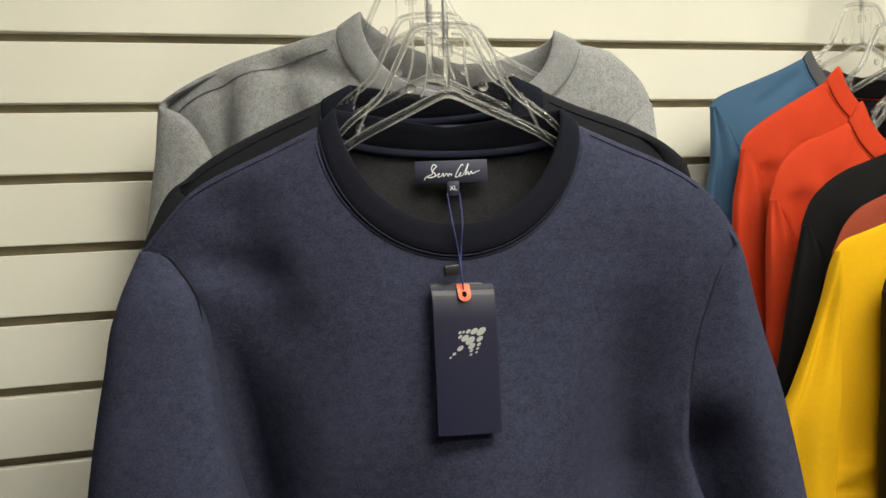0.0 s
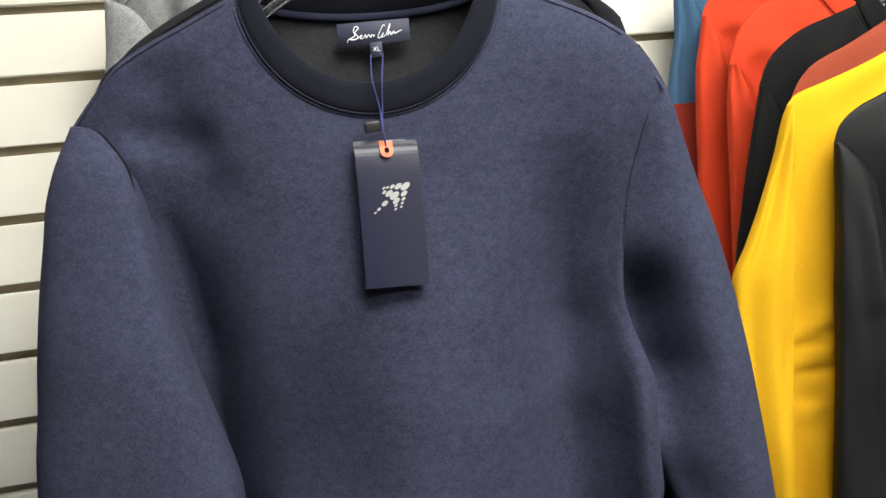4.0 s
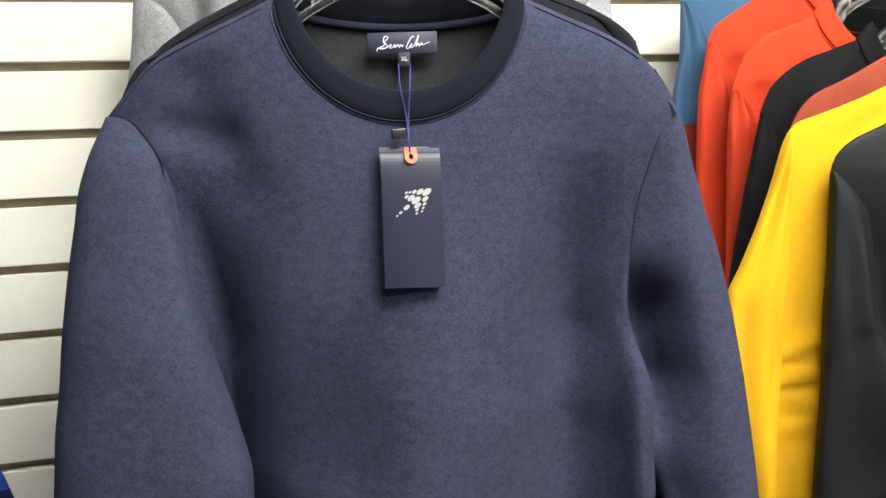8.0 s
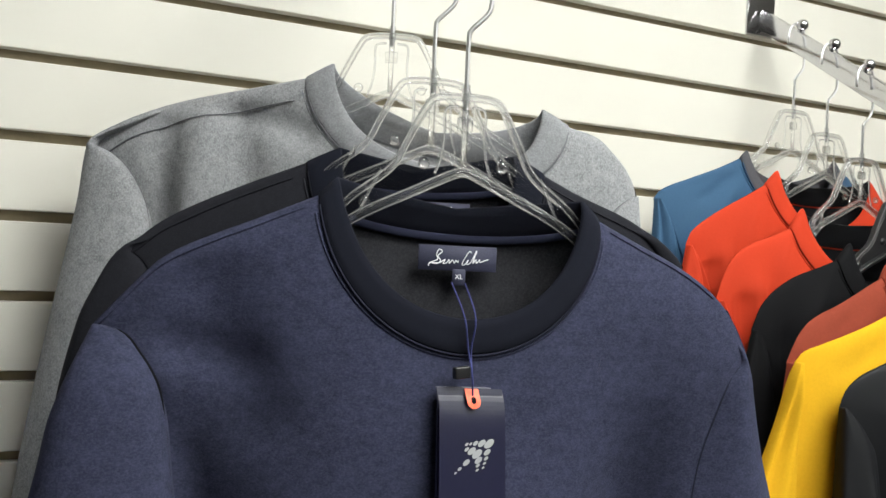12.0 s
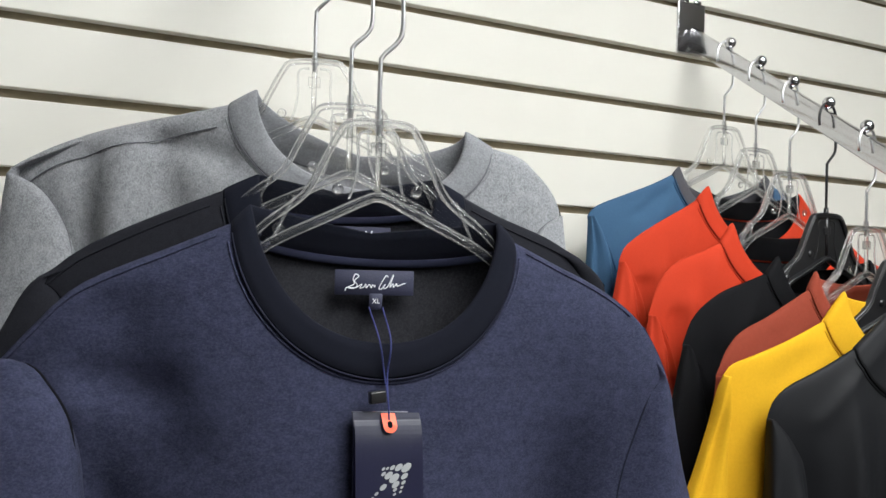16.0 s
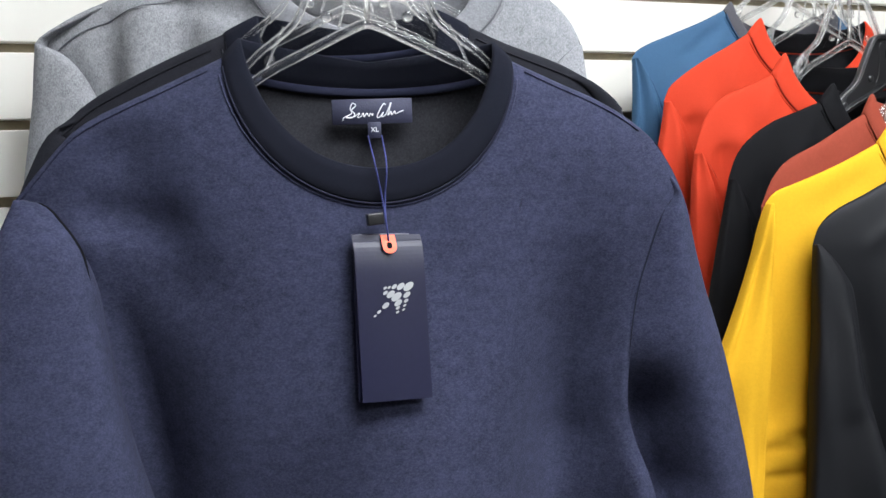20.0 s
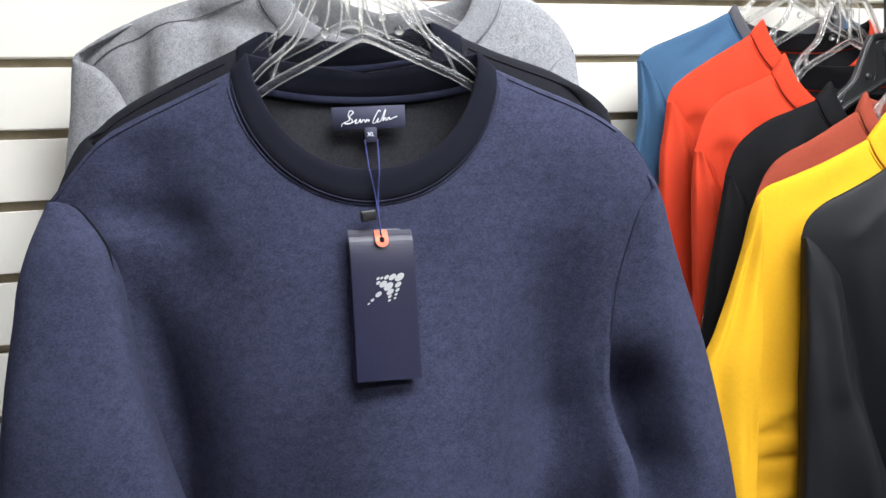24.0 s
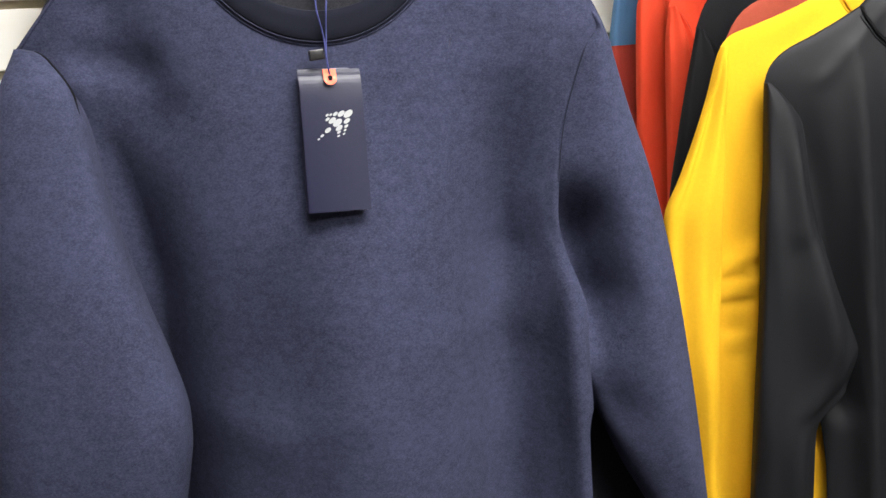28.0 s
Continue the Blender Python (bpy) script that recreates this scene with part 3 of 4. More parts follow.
# ---- hangers ----
def clothes_hanger(label, at, yaw, mat, hook_mat, reach=0.115, group="", wide=0.190, arm_drop=0.090, roll=0.0, curl=1):
    """A moulded top hanger: ribbed frame, thin web, a central post and a bent wire hook; the origin is the lower bar's apex."""
    thing = tagged(new("clothes_hanger"), label, "hanger", group)
    thing.matrix_basis = pose(*at, 0, roll, yaw)
    rim = [(-wide, -arm_drop), (-0.079 - (wide - 0.079) * 0.55, -0.022 - (arm_drop - 0.022) * 0.55), (-0.079, -0.022), (-0.052, 0.000), (-0.040, 0.022), (-0.029, 0.043), (-0.021, 0.0515), (0, 0.053), (0.021, 0.0515), (0.029, 0.043), (0.040, 0.022), (0.052, 0.000), (0.079, -0.022), (0.079 + (wide - 0.079) * 0.55, -0.022 - (arm_drop - 0.022) * 0.55), (wide, -arm_drop)]
    low = [(-wide, -arm_drop - 0.004), (-0.075 - (wide - 0.075) * 0.55, -0.035 - (arm_drop - 0.031) * 0.55), (-0.075, -0.035), (-0.03, -0.0125), (-0.008, -0.002), (0, 0), (0.008, -0.002), (0.03, -0.0125), (0.075, -0.035), (0.075 + (wide - 0.075) * 0.55, -0.035 - (arm_drop - 0.031) * 0.55), (wide, -arm_drop - 0.004)]
    up, down = smooth_line(rim, 70), smooth_line(low, 60)
    tube_part("rim", [(x, 0, z) for x, z in up], 0.0026, mat, thing, sides=10, flat=1.7)
    tube_part("lower_bar", [(x, 0, z) for x, z in down], 0.0032, mat, thing, sides=12, flat=2.0)
    # the moulded ridges along both edges of each bar; milky white paints their glints
    for line, off, owner in ((up, 0.0020, "rim_ridge"), (down, 0.0030, "bar_ridge")):
        for side in (-1, 1):
            pts = []
            for i, (x, z) in enumerate(line):
                (ax, az), (bx, bz) = line[max(0, i - 1)], line[min(len(line) - 1, i + 1)]
                ln = math.hypot(bx - ax, bz - az)
                pts.append((x - side * off * (bz - az) / ln, -0.0036, z + side * off * (bx - ax) / ln))
            tube_part(owner, pts, 0.00062, CLEAR_EDGE_GLINT if mat == CLEAR else mat, thing, sides=6)
    top_of, low_of = curve_of([tuple(p) for p in rim]), curve_of([tuple(p) for p in low])
    verts, n = [], 60
    for y in (-0.0011, 0.0011):
        for k in range(n):
            x = -wide * 0.95 + wide * 1.9 * k / (n - 1)
            for j in range(5):
                z = float(low_of(x)) + (float(top_of(x)) - float(low_of(x))) * j / 4
                verts.append((x, y, z))
    faces = grid_faces(n, 5) + grid_faces(n, 5, start=n * 5)
    web = mesh_part("web", verts, faces, CLEAR_WEB if mat == CLEAR else mat, thing, smooth=False)
    edge = CLEAR_EDGE_GLINT if mat == CLEAR else mat
    tube_part("post", [(0, -0.001, 0.001), (0, -0.001, 0.03), (0, -0.001, 0.055)], [0.0024, 0.0024, 0.0026], mat, thing, sides=10)
    # the moulded channel round the post, open below
    for sign in (-1, 1):
        pts = [(sign * x, -0.001, z) for x, z in ((0.0205, -0.002), (0.0165, 0.010), (0.0145, 0.026), (0.0150, 0.040), (0.0125, 0.0455), (0.0050, 0.0465))]
        tube_part("channel_wall", [tuple(p) for p in smooth_line(pts, 24)], 0.0010, edge, thing, sides=6)
        tube_part("strut", [(sign * 0.058, -0.001, -0.001), (sign * 0.0665, -0.001, -0.018), (sign * 0.072, -0.001, -0.031)], 0.0011, edge, thing, sides=6)
    part("post_clip", box_mesh((0.011, 0.004, 0.010), 0.001, 2, (0, -0.001, 0.034)), mat, thing)
    for x, z in ((0.0285, 0.005), (-0.0285, 0.005), (-0.069, -0.0245)):
        bm = bmesh.new()
        bmesh.ops.create_uvsphere(bm, u_segments=12, v_segments=8, radius=0.0043, matrix=Matrix.Translation((x, -0.0012, z)) @ Matrix.Diagonal((1, 0.5, 1, 1)))
        part("boss", bm, mat, thing)
    r = 0.0155
    stem = [(0, 0, 0.044), (0, 0, 0.05), (0, 0, reach - 0.022), (0.0015, 0, reach - 0.014), (0.012, 0, reach - 0.003), (0.0155, 0, reach + 0.006), (0.0155, 0, reach + 0.03)]
    loop = [(0.0155 - r + r * math.cos(q), 0, reach + 0.038 + 0.0215 * math.sin(q)) for q in np.linspace(0.2, 3.5, 16)]
    tube_part("hook", [tuple(p) for p in smooth_line(stem, 50)] + loop, 0.00165, hook_mat, thing, sides=8)
    bm = bmesh.new()
    bmesh.ops.create_cone(bm, cap_ends=True, segments=12, radius1=0.0034, radius2=0.0028, depth=0.012, matrix=Matrix.Translation((0, 0, 0.056)))
    part("hook_socket", bm, mat, thing)
    return thing


# ---- the slatwall and an unseen shop room added round it ----
PITCH, GAP = 0.0762, 0.0102
X0, X1 = -3.0, 3.6
slatwall = tagged(new("wall_north"), "cream laminate slatwall with dark horizontal grooves", "slatwall", kind="structure")
core = part("wall_core", box_mesh((X1 - X0, 0.03, 2.70), at=((X0 + X1) / 2, 0.0285, 1.35)), GROOVE, slatwall, "brown fibreboard core in the grooves")
board = bpy.data.meshes.new("slat")
bm = box_mesh((X1 - X0, 0.0155, PITCH - GAP), bevel=0.0016, segments=3)
bm.to_mesh(board)
bm.free()
board.materials.append(CREAM)
for k in range(-11, 24):
    low = 1.70 - PITCH * (k - 2)
    if low + PITCH - GAP > 2.70 or low < 0.0:
        continue
    ob = new("slat", board)
    ob.parent = slatwall
    ob.location = ((X0 + X1) / 2, 0.00775, low + (PITCH - GAP) / 2)


def slab(name, size, at, mat, label, category):
    return tagged(part(name, box_mesh(size, 0.004, 1, at), mat, None, smooth=False), label, category, kind="structure")


# unseen enclosure: its dark floor and walls keep bounced light low
slab("floor", (X1 - X0, 4.2, 0.1), ((X0 + X1) / 2, -2.06, -0.05), CARPET, "unseen grey carpet floor, dark to limit bounced light", "floor")
slab("ceiling", (X1 - X0, 4.2, 0.1), ((X0 + X1) / 2, -2.06, 2.75), CEILING_TILE, "white mineral-fibre ceiling over the shop", "ceiling")
slab("wall_south", (X1 - X0, 0.1, 2.7), ((X0 + X1) / 2, -4.21, 1.35), DIM_WALL, "unseen dim wall added to limit bounced light", "wall")
slab("wall_west", (0.1, 4.3, 2.7), (X0 - 0.05, -2.06, 1.35), DIM_WALL, "unseen dim wall added to limit bounced light", "wall")
slab("wall_east", (0.1, 4.3, 2.7), (X1 + 0.05, -2.06, 1.35), DIM_WALL, "unseen dim wall added to limit bounced light", "wall")
for x, y in ((0.40, -1.20), (0.9, -2.7)):
    lamp = tagged(new("ceiling_light"), "recessed fluorescent ceiling light with a white diffuser", "ceiling light", "ceiling lights")
    lamp.location = (x, y, 2.70)
    for sx, sy, px, py in ((1.26, 0.03, 0, 0.315), (1.26, 0.03, 0, -0.315), (0.03, 0.60, 0.615, 0), (0.03, 0.60, -0.615, 0)):
        part("frame", box_mesh((sx, sy, 0.03), 0.003, 1, (px, py, -0.015)), CEILING_TILE, lamp)
    part("diffuser", box_mesh((1.2, 0.6, 0.006), at=(0, 0, -0.006)), TUBE_LIGHT, lamp)


# ---- waterfall arms ----
def waterfall_arm(label, at, yaw, slope, length, balls, first, step, plate_up=0.0):
    """A chrome slatwall arm: notched wall plate, flat sloping bar and a row of stop balls; the origin is on the wall."""
    thing = tagged(new("display_arm"), label, "display arm")
    thing.matrix_basis = pose(*at, 0, 0, yaw)
    plate = part("wall_plate", box_mesh((0.052, 0.004, 0.073), 0.0012, 2, (0, -0.002, plate_up)), CHROME, thing)
    for x in (-0.012, 0.012):
        part("wall_hook", box_mesh((0.012, 0.012, 0.006), 0.001, 1, (x, 0.001, 0.038 + plate_up)), CHROME, plate)
    a = math.radians(slope)
    bar = part("bar", box_mesh((0.0095, length, 0.026), 0.001, 2, (0, -length / 2, 0)), CHROME, thing)
    bar.matrix_basis = pose(0, -0.003, 0.006, slope)
    for k in range(balls):
        d = first + step * k
        bm = bmesh.new()
        bmesh.ops.create_uvsphere(bm, u_segments=20, v_segments=14, radius=0.0078, matrix=Matrix.Translation((0, -d, 0.0215)))
        bmesh.ops.create_cone(bm, cap_ends=True, segments=10, radius1=0.003, radius2=0.003, depth=0.010, matrix=Matrix.Translation((0, -d, 0.0145)))
        part("stop_ball", bm, CHROME, bar)
    return thing


waterfall_arm("chrome waterfall arm with stop balls holding coloured garments", (0.691, 0, 1.949), 0, 33.2, 0.62, 9, 0.0755, 0.0637, 0.0185)
waterfall_arm("chrome waterfall arm holding the crew-neck sweatshirts", (0.050, 0, 1.99), -7, 22.0, 0.50, 6, 0.10, 0.0635)

# ---- the crew-neck sweatshirts in the middle ----
FRONT_AT = (-0.0005, -0.402, 1.641)
# near-black deep_seam puts the crease's shade into the left armhole seam colour
navy, navy_shape = sweatshirt(
    "navy heather crew-neck sweatshirt with dark ribbed collar on a clear hanger", FRONT_AT, -14, NAVY, NAVY_RIB, NAVY_IN, "crew-neck sweatshirts", tape=NAVY_TAPE, seam_mat=SEAM_NAVY, deep_seam=SEAM_DARK, seam=0.0009, seam_drop=0.0045, round=(1.6, 2.2), depth=(0.034, 0.024), floor=-0.060, slump=0.075,
    folds=[(0.07, -0.335, 0.125, -0.325, -0.0018, 0.007), (0.06, -0.36, 0.11, -0.352, 0.0015, 0.006), (-0.168, -0.070, -0.138, -0.150, -0.0085, 0.026), (-0.190, -0.105, -0.145, -0.116, -0.0065, 0.015), (-0.214, -0.106, -0.1985, -0.126, 0.0045, 0.008), (-0.1985, -0.126, -0.188, -0.165, 0.0055, 0.008), (-0.196, -0.12, -0.172, -0.60, -0.050, 0.050, 0.4),
           (0.140, -0.13, 0.128, -0.60, -0.050, 0.040, 0.4), (0.187, -0.270, 0.197, -0.60, 0.016, 0.014, 0.2), (0.0, -0.14, 0.01, -0.6, 0.012, 0.05, 0.3), (-0.12, -0.405, -0.07, -0.425, 0.0025, 0.022), (-0.07, -0.425, 0.01, -0.405, 0.002, 0.02), (-0.03, -0.20, -0.02, -0.45, 0.006, 0.06, 0.3), (0.175, -0.25, 0.15, -0.35, 0.006, 0.02)])
ink, _ = sweatshirt(
    "black-navy crew-neck sweatshirt hanging behind the heather one", (0.008, -0.322, 1.668), -14, INK, NAVY_RIB, NAVY_IN, "crew-neck sweatshirts", tape=NAVY_TAPE, depth=(0.024, 0.016), side=1.1,
    neck=(0.004, 0.0945, 0.100, 0.020), neck_depth=(0.022, -0.020), seam_mat=SEAM_DARK, seam=0.0009, seam_drop=0.008,
    left=[(-0.0905, -0.001), (-0.1423, -0.0236), (-0.184, -0.0447), (-0.198, -0.054), (-0.2087, -0.0634), (-0.2208, -0.0715)],
    right=[(0.0985, 0.002), (0.1273, -0.0114), (0.1761, -0.0304), (0.190, -0.038), (0.2059, -0.0473), (0.226, -0.0663)],
    body_l=[(-0.2208, -0.0715), (-0.215, -0.15), (-0.205, -0.24), (-0.195, -0.45), (-0.19, -0.70)], body_r=[(0.226, -0.0663), (0.218, -0.15), (0.210, -0.24), (0.235, -0.45), (0.265, -0.70)],
    sleeve_l=dict(over=True, flat=0.7, cap=(0.004, 0.002, 0.001), outer=[(-0.0715, -0.2212), (-0.0986, -0.2375), (-0.1235, -0.248), (-0.2, -0.262), (-0.35, -0.268), (-0.60, -0.28)], inner=[(-0.0715, -0.216), (-0.08, -0.205), (-0.10, -0.194), (-0.14, -0.184), (-0.25, -0.176), (-0.60, -0.18)],
                  mid=[(-0.0715, 0.0), (-0.3, 0.0), (-0.6, -0.01)], half=[(-0.0715, 0.006), (-0.12, 0.014), (-0.2, 0.022), (-0.6, 0.022)], end=-0.60),
    sleeve_r=dict(outer=[(-0.0663, 0.2265), (-0.11, 0.238), (-0.2, 0.255), (-0.35, 0.275), (-0.605, 0.325)], inner=[(-0.0663, 0.220), (-0.09, 0.205), (-0.13, 0.184), (-0.26, 0.165), (-0.605, 0.17)], mid=[(-0.0663, 0.0), (-0.6, -0.005)], half=[(-0.0663, 0.006), (-0.2, 0.022), (-0.6, 0.022)], end=-0.605))
grey, _ = sweatshirt(
    "grey heather crew-neck sweatshirt on a clear hanger by the wall", (0.02, -0.19, 1.735), -27, GREY, GREY_RIB, None, "crew-neck sweatshirts", depth=(0.032, 0.014), seam=0.0006, seam_mat=SEAM_GREY, seam_drop=0.020,
    neck=(0.0585, 0.1195, 0.085, 0.048), neck_depth=(0.03, -0.026), side=0.95, collar=0.026,
    left=[(-0.061, 0.0203), (-0.1066, 0.0094), (-0.170, -0.006), (-0.20, -0.0165), (-0.222, -0.0275), (-0.2515, -0.050)],
    right=[(0.178, -0.0115), (0.206, -0.0205), (0.221, -0.034), (0.2316, -0.0459), (0.239, -0.058), (0.2442, -0.0722)],
    body_l=[(-0.2515, -0.050), (-0.205, -0.12), (-0.190, -0.22), (-0.195, -0.45), (-0.19, -0.70)],
    body_r=[(0.2442, -0.0722), (0.212, -0.15), (0.19, -0.25), (0.197, -0.45), (0.196, -0.70)],
    folds=[(-0.12, -0.02, -0.10, -0.10, -0.009, 0.012), (-0.15, -0.01, -0.16, -0.12, 0.010, 0.013), (-0.185, -0.03, -0.18, -0.14, -0.010, 0.011), (-0.06, -0.03, -0.13, -0.01, -0.007, 0.012)],
    sleeve_l=dict(over=True, outer=[(-0.05, -0.252), (-0.10, -0.2585), (-0.16, -0.269), (-0.245, -0.285), (-0.36, -0.303), (-0.60, -0.33)],
                  inner=[(-0.05, -0.245), (-0.056, -0.232), (-0.07, -0.215), (-0.10, -0.198), (-0.14, -0.188), (-0.25, -0.18), (-0.6, -0.2)],
                  mid=[(-0.05, 0.003), (-0.2, 0.006), (-0.6, 0.0)], half=[(-0.05, 0.006), (-0.1, 0.018), (-0.2, 0.026), (-0.6, 0.026)], end=-0.60),
    sleeve_r=dict(over=True, plain_top=True, cap=(0.004,), outer=[(-0.0722, 0.2447), (-0.10, 0.248), (-0.20, 0.264), (-0.35, 0.280), (-0.60, 0.30)], inner=[(-0.0722, 0.240), (-0.085, 0.224), (-0.12, 0.204), (-0.20, 0.184), (-0.60, 0.19)],
                  mid=[(-0.0722, 0.002), (-0.2, 0.004), (-0.6, 0.0)], half=[(-0.0722, 0.006), (-0.12, 0.016), (-0.2, 0.022), (-0.6, 0.024)], end=-0.60))

clothes_hanger("clear plastic top hanger with a wire hook", (0.0012, -0.396, 1.661), -14, CLEAR, STEEL, group="clear hangers", wide=0.125, arm_drop=0.072)
clothes_hanger("clear plastic top hanger with a wire hook", (0.0105, -0.326, 1.683), -14, CLEAR, STEEL, group="clear hangers", arm_drop=0.082, wide=0.13)
clothes_hanger("clear plastic top hanger with a wire hook", (0.033, -0.1966, 1.744), -27, CLEAR, STEEL, group="clear hangers", arm_drop=0.09)


# ---- neck label and hang tag ----
def neck_label(parent, x0, y, z):
    base = part("label", box_mesh((0.0575, 0.0012, 0.0178), 0.0004, 1, (x0, y, z)), LABEL, parent, "navy woven neck label with a pale script line")
    # a pale script flourish of two strokes, in pen order
    first = [(-0.0215, -0.0062), (-0.0205, -0.0040), (-0.0150, -0.0012), (-0.0158, 0.0022), (-0.0142, 0.0058), (-0.0118, 0.0044), (-0.0148, 0.0012), (-0.0128, -0.0018), (-0.0150, -0.0042), (-0.0190, -0.0040), (-0.0135, -0.0036), (-0.0095, -0.0012), (-0.0108, -0.0040), (-0.0082, -0.0034),
             (-0.0066, -0.0012), (-0.0062, -0.0038), (-0.0040, -0.0014), (-0.0026, -0.0036), (-0.0016, -0.0016), (0.0, -0.0030), (0.0002, -0.0014)]
    second = [(0.0098, 0.0044), (0.0078, 0.0048), (0.0032, -0.0034), (0.0050, -0.0044), (0.0076, -0.0010), (0.0066, -0.0040), (0.0096, -0.0024), (0.0136, 0.0058), (0.0110, -0.0030), (0.0132, -0.0006), (0.0138, -0.0030), (0.0160, -0.0004), (0.0166, -0.0022), (0.0200, -0.0008), (0.0225, 0.0000)]
    for stroke in (first, second):
        tube_part("script_stroke", [(x0 + x, y - 0.0008, z + w) for x, w in smooth_line(stroke, 12 * len(stroke))], 0.00038, WHITE_THREAD, base, sides=5)
    tab = part("size_tab", box_mesh((0.0095, 0.001, 0.0115), 0.0003, 1, (x0 + 0.0010, y - 0.0012, z - 0.0135)), LABEL, base)
    txt = bpy.data.curves.new("size", "FONT")
    txt.body, txt.size, txt.align_x, txt.align_y = "XL", 0.0048, "CENTER", "CENTER"
    tmp = new("size", txt)
    me = bpy.data.meshes.new_from_object(tmp.evaluated_get(bpy.context.evaluated_depsgraph_get()))
    bpy.data.objects.remove(tmp)
    me.materials.append(WHITE_THREAD)
    ob = new("size_letters", me)
    ob.parent = base
    ob.matrix_basis = pose(x0 + 0.0010, y - 0.0019, z - 0.0132, 90, 0, 0)


neck_label(navy, 0.0015, 0.0125, -0.0405)
neck_label(ink, 0.012, 0.008, -0.0335)


def hang_tag(at, yaw, lean):
    thing = tagged(new("hang_tag"), "dark navy folded hang tag with orange eyelet and pale dotted mark", "hang tag")
    thing.matrix_basis = pose(*at, lean, 2, yaw)
    w, h = 0.0482, 0.1115
    for name, y, dx, turn in (("card", 0.0, 0, 0), ("back_card", 0.0026, -0.0005, 0.6)):
        rows, verts = 40, []
        for side in (0, 1):
            for i in range(rows):
                k = i / (rows - 1)
                roll = 0.0070 * math.exp(-k / 0.065)
                for j in range(9):
                    x = -w / 2 + w * j / 8 + dx
                    bow = 0.0006 * (1 - (2 * j / 8 - 1) ** 2) * k + 0.002 * k * k * (1 if name == "card" else 0.2)
                    verts.append((x, y - bow + roll * (1 if name == "card" else 0.3) + side * 0.00045, -h * k))
        faces = grid_faces(rows, 9) + grid_faces(rows, 9, start=rows * 9)
        ring = [i * 9 for i in range(rows)] + [(rows - 1) * 9 + j for j in range(1, 9)] + [i * 9 + 8 for i in range(rows - 2, -1, -1)] + [j for j in range(7, 0, -1)]
        faces += [(ring[i], ring[(i + 1) % len(ring)], ring[(i + 1) % len(ring)] + rows * 9, ring[i] + rows * 9) for i in range(len(ring))]
        ob = mesh_part(name, verts, faces, TAG_CARD, thing, smooth=False)
        ob.matrix_basis = pose(0, 0, 0, 0, turn, 0)
    tube_part("folded_edge", [(-w / 2, 0.0074, 0.0004), (w / 2, 0.0074, 0.0004)], 0.0006, TAG_EDGE, thing, sides=6)
    # eyelet: a U-shaped patch with a hole
    n, verts = 20, []
    for r in (0.0050, 0.0018):
        for k in range(n + 1):
            q = math.pi * k / n
            verts.append((r * math.cos(q), 0.0, -0.0085 - r * math.sin(q)))
    verts += [(0.0050, 0, -0.0003), (0.0018, 0, -0.0065), (-0.0018, 0, -0.0065), (-0.0050, 0, -0.0003)]
    m = 2 * (n + 1)
    faces = [(k, k + 1, n + 2 + k, n + 1 + k) for k in range(n)] + [(0, n + 1, m + 1, m), (n, m + 3, m + 2, 2 * n + 1), (m, m + 1, m + 2, m + 3)]
    eye = mesh_part("eyelet", [(x, 0.0070 * math.exp(z / (0.109 * 0.065)) - 0.0002, z) for x, _, z in verts], faces, ORANGE, thing, "orange eyelet patch")
    eye.location.y = -0.0030
    # a flat black disc paints the dark inside of the punched hole
    bm = bmesh.new()
    bmesh.ops.create_circle(bm, cap_ends=True, segments=16, radius=0.0021, matrix=Matrix.Translation((0, 0.0026, -0.0078)) @ Matrix.Rotation(math.pi / 2, 4, "X"))
    part("eyelet_hole", bm, BLACK, eye)
    # the printed mark: slanted ovals in two rows and a tail, x, z, length
    dots = [(0.0117, -0.0362, 0.0084), (0.0063, -0.0359, 0.0065), (0.0018, -0.0359, 0.0044), (-0.0018, -0.0363, 0.0027), (-0.0046, -0.0366, 0.0029), (-0.0046, -0.0398, 0.0038), (-0.0010, -0.0409, 0.0068), (0.0029, -0.0428, 0.0084), (0.0103, -0.0417, 0.0058),
            (0.0039, -0.0469, 0.0063), (0.0095, -0.0457, 0.0037), (-0.0049, -0.0483, 0.0057), (0.0034, -0.0502, 0.0034), (0.0083, -0.0488, 0.0027), (0.0030, -0.0531, 0.0026), (0.0073, -0.0516, 0.0023), (-0.0097, -0.0523, 0.0033), (-0.0126, -0.0549, 0.0023)]
    for x, z, size in dots:
        bm = bmesh.new()
        bmesh.ops.create_circle(bm, cap_ends=True, segments=18, radius=size / 2, matrix=Matrix.Rotation(math.pi / 2, 4, "X") @ Matrix.Rotation(math.radians(36), 4, "Z") @ Matrix.Diagonal((1, 0.55, 1, 1)))
        k = -z / h
        bow = 0.0006 * (1 - (2 * x / w) ** 2) * k + 0.002 * k * k
        bmesh.ops.translate(bm, verts=bm.verts, vec=(x, -bow + 0.0070 * math.exp(-k / 0.065) - 0.0003, z))
        part("printed_dot", bm, SILVER, thing)
    return thing


# tag hangs on the chest below the collar
c14, s14 = math.cos(math.radians(-14)), math.sin(math.radians(-14))


def chest(x, z, off=0.0):
    """A point on the front sweatshirt, from its own measures."""
    w = navy_shape.front(x, z) + off
    return (FRONT_AT[0] + c14 * x + s14 * w, FRONT_AT[1] + s14 * x - c14 * w, FRONT_AT[2] + z)


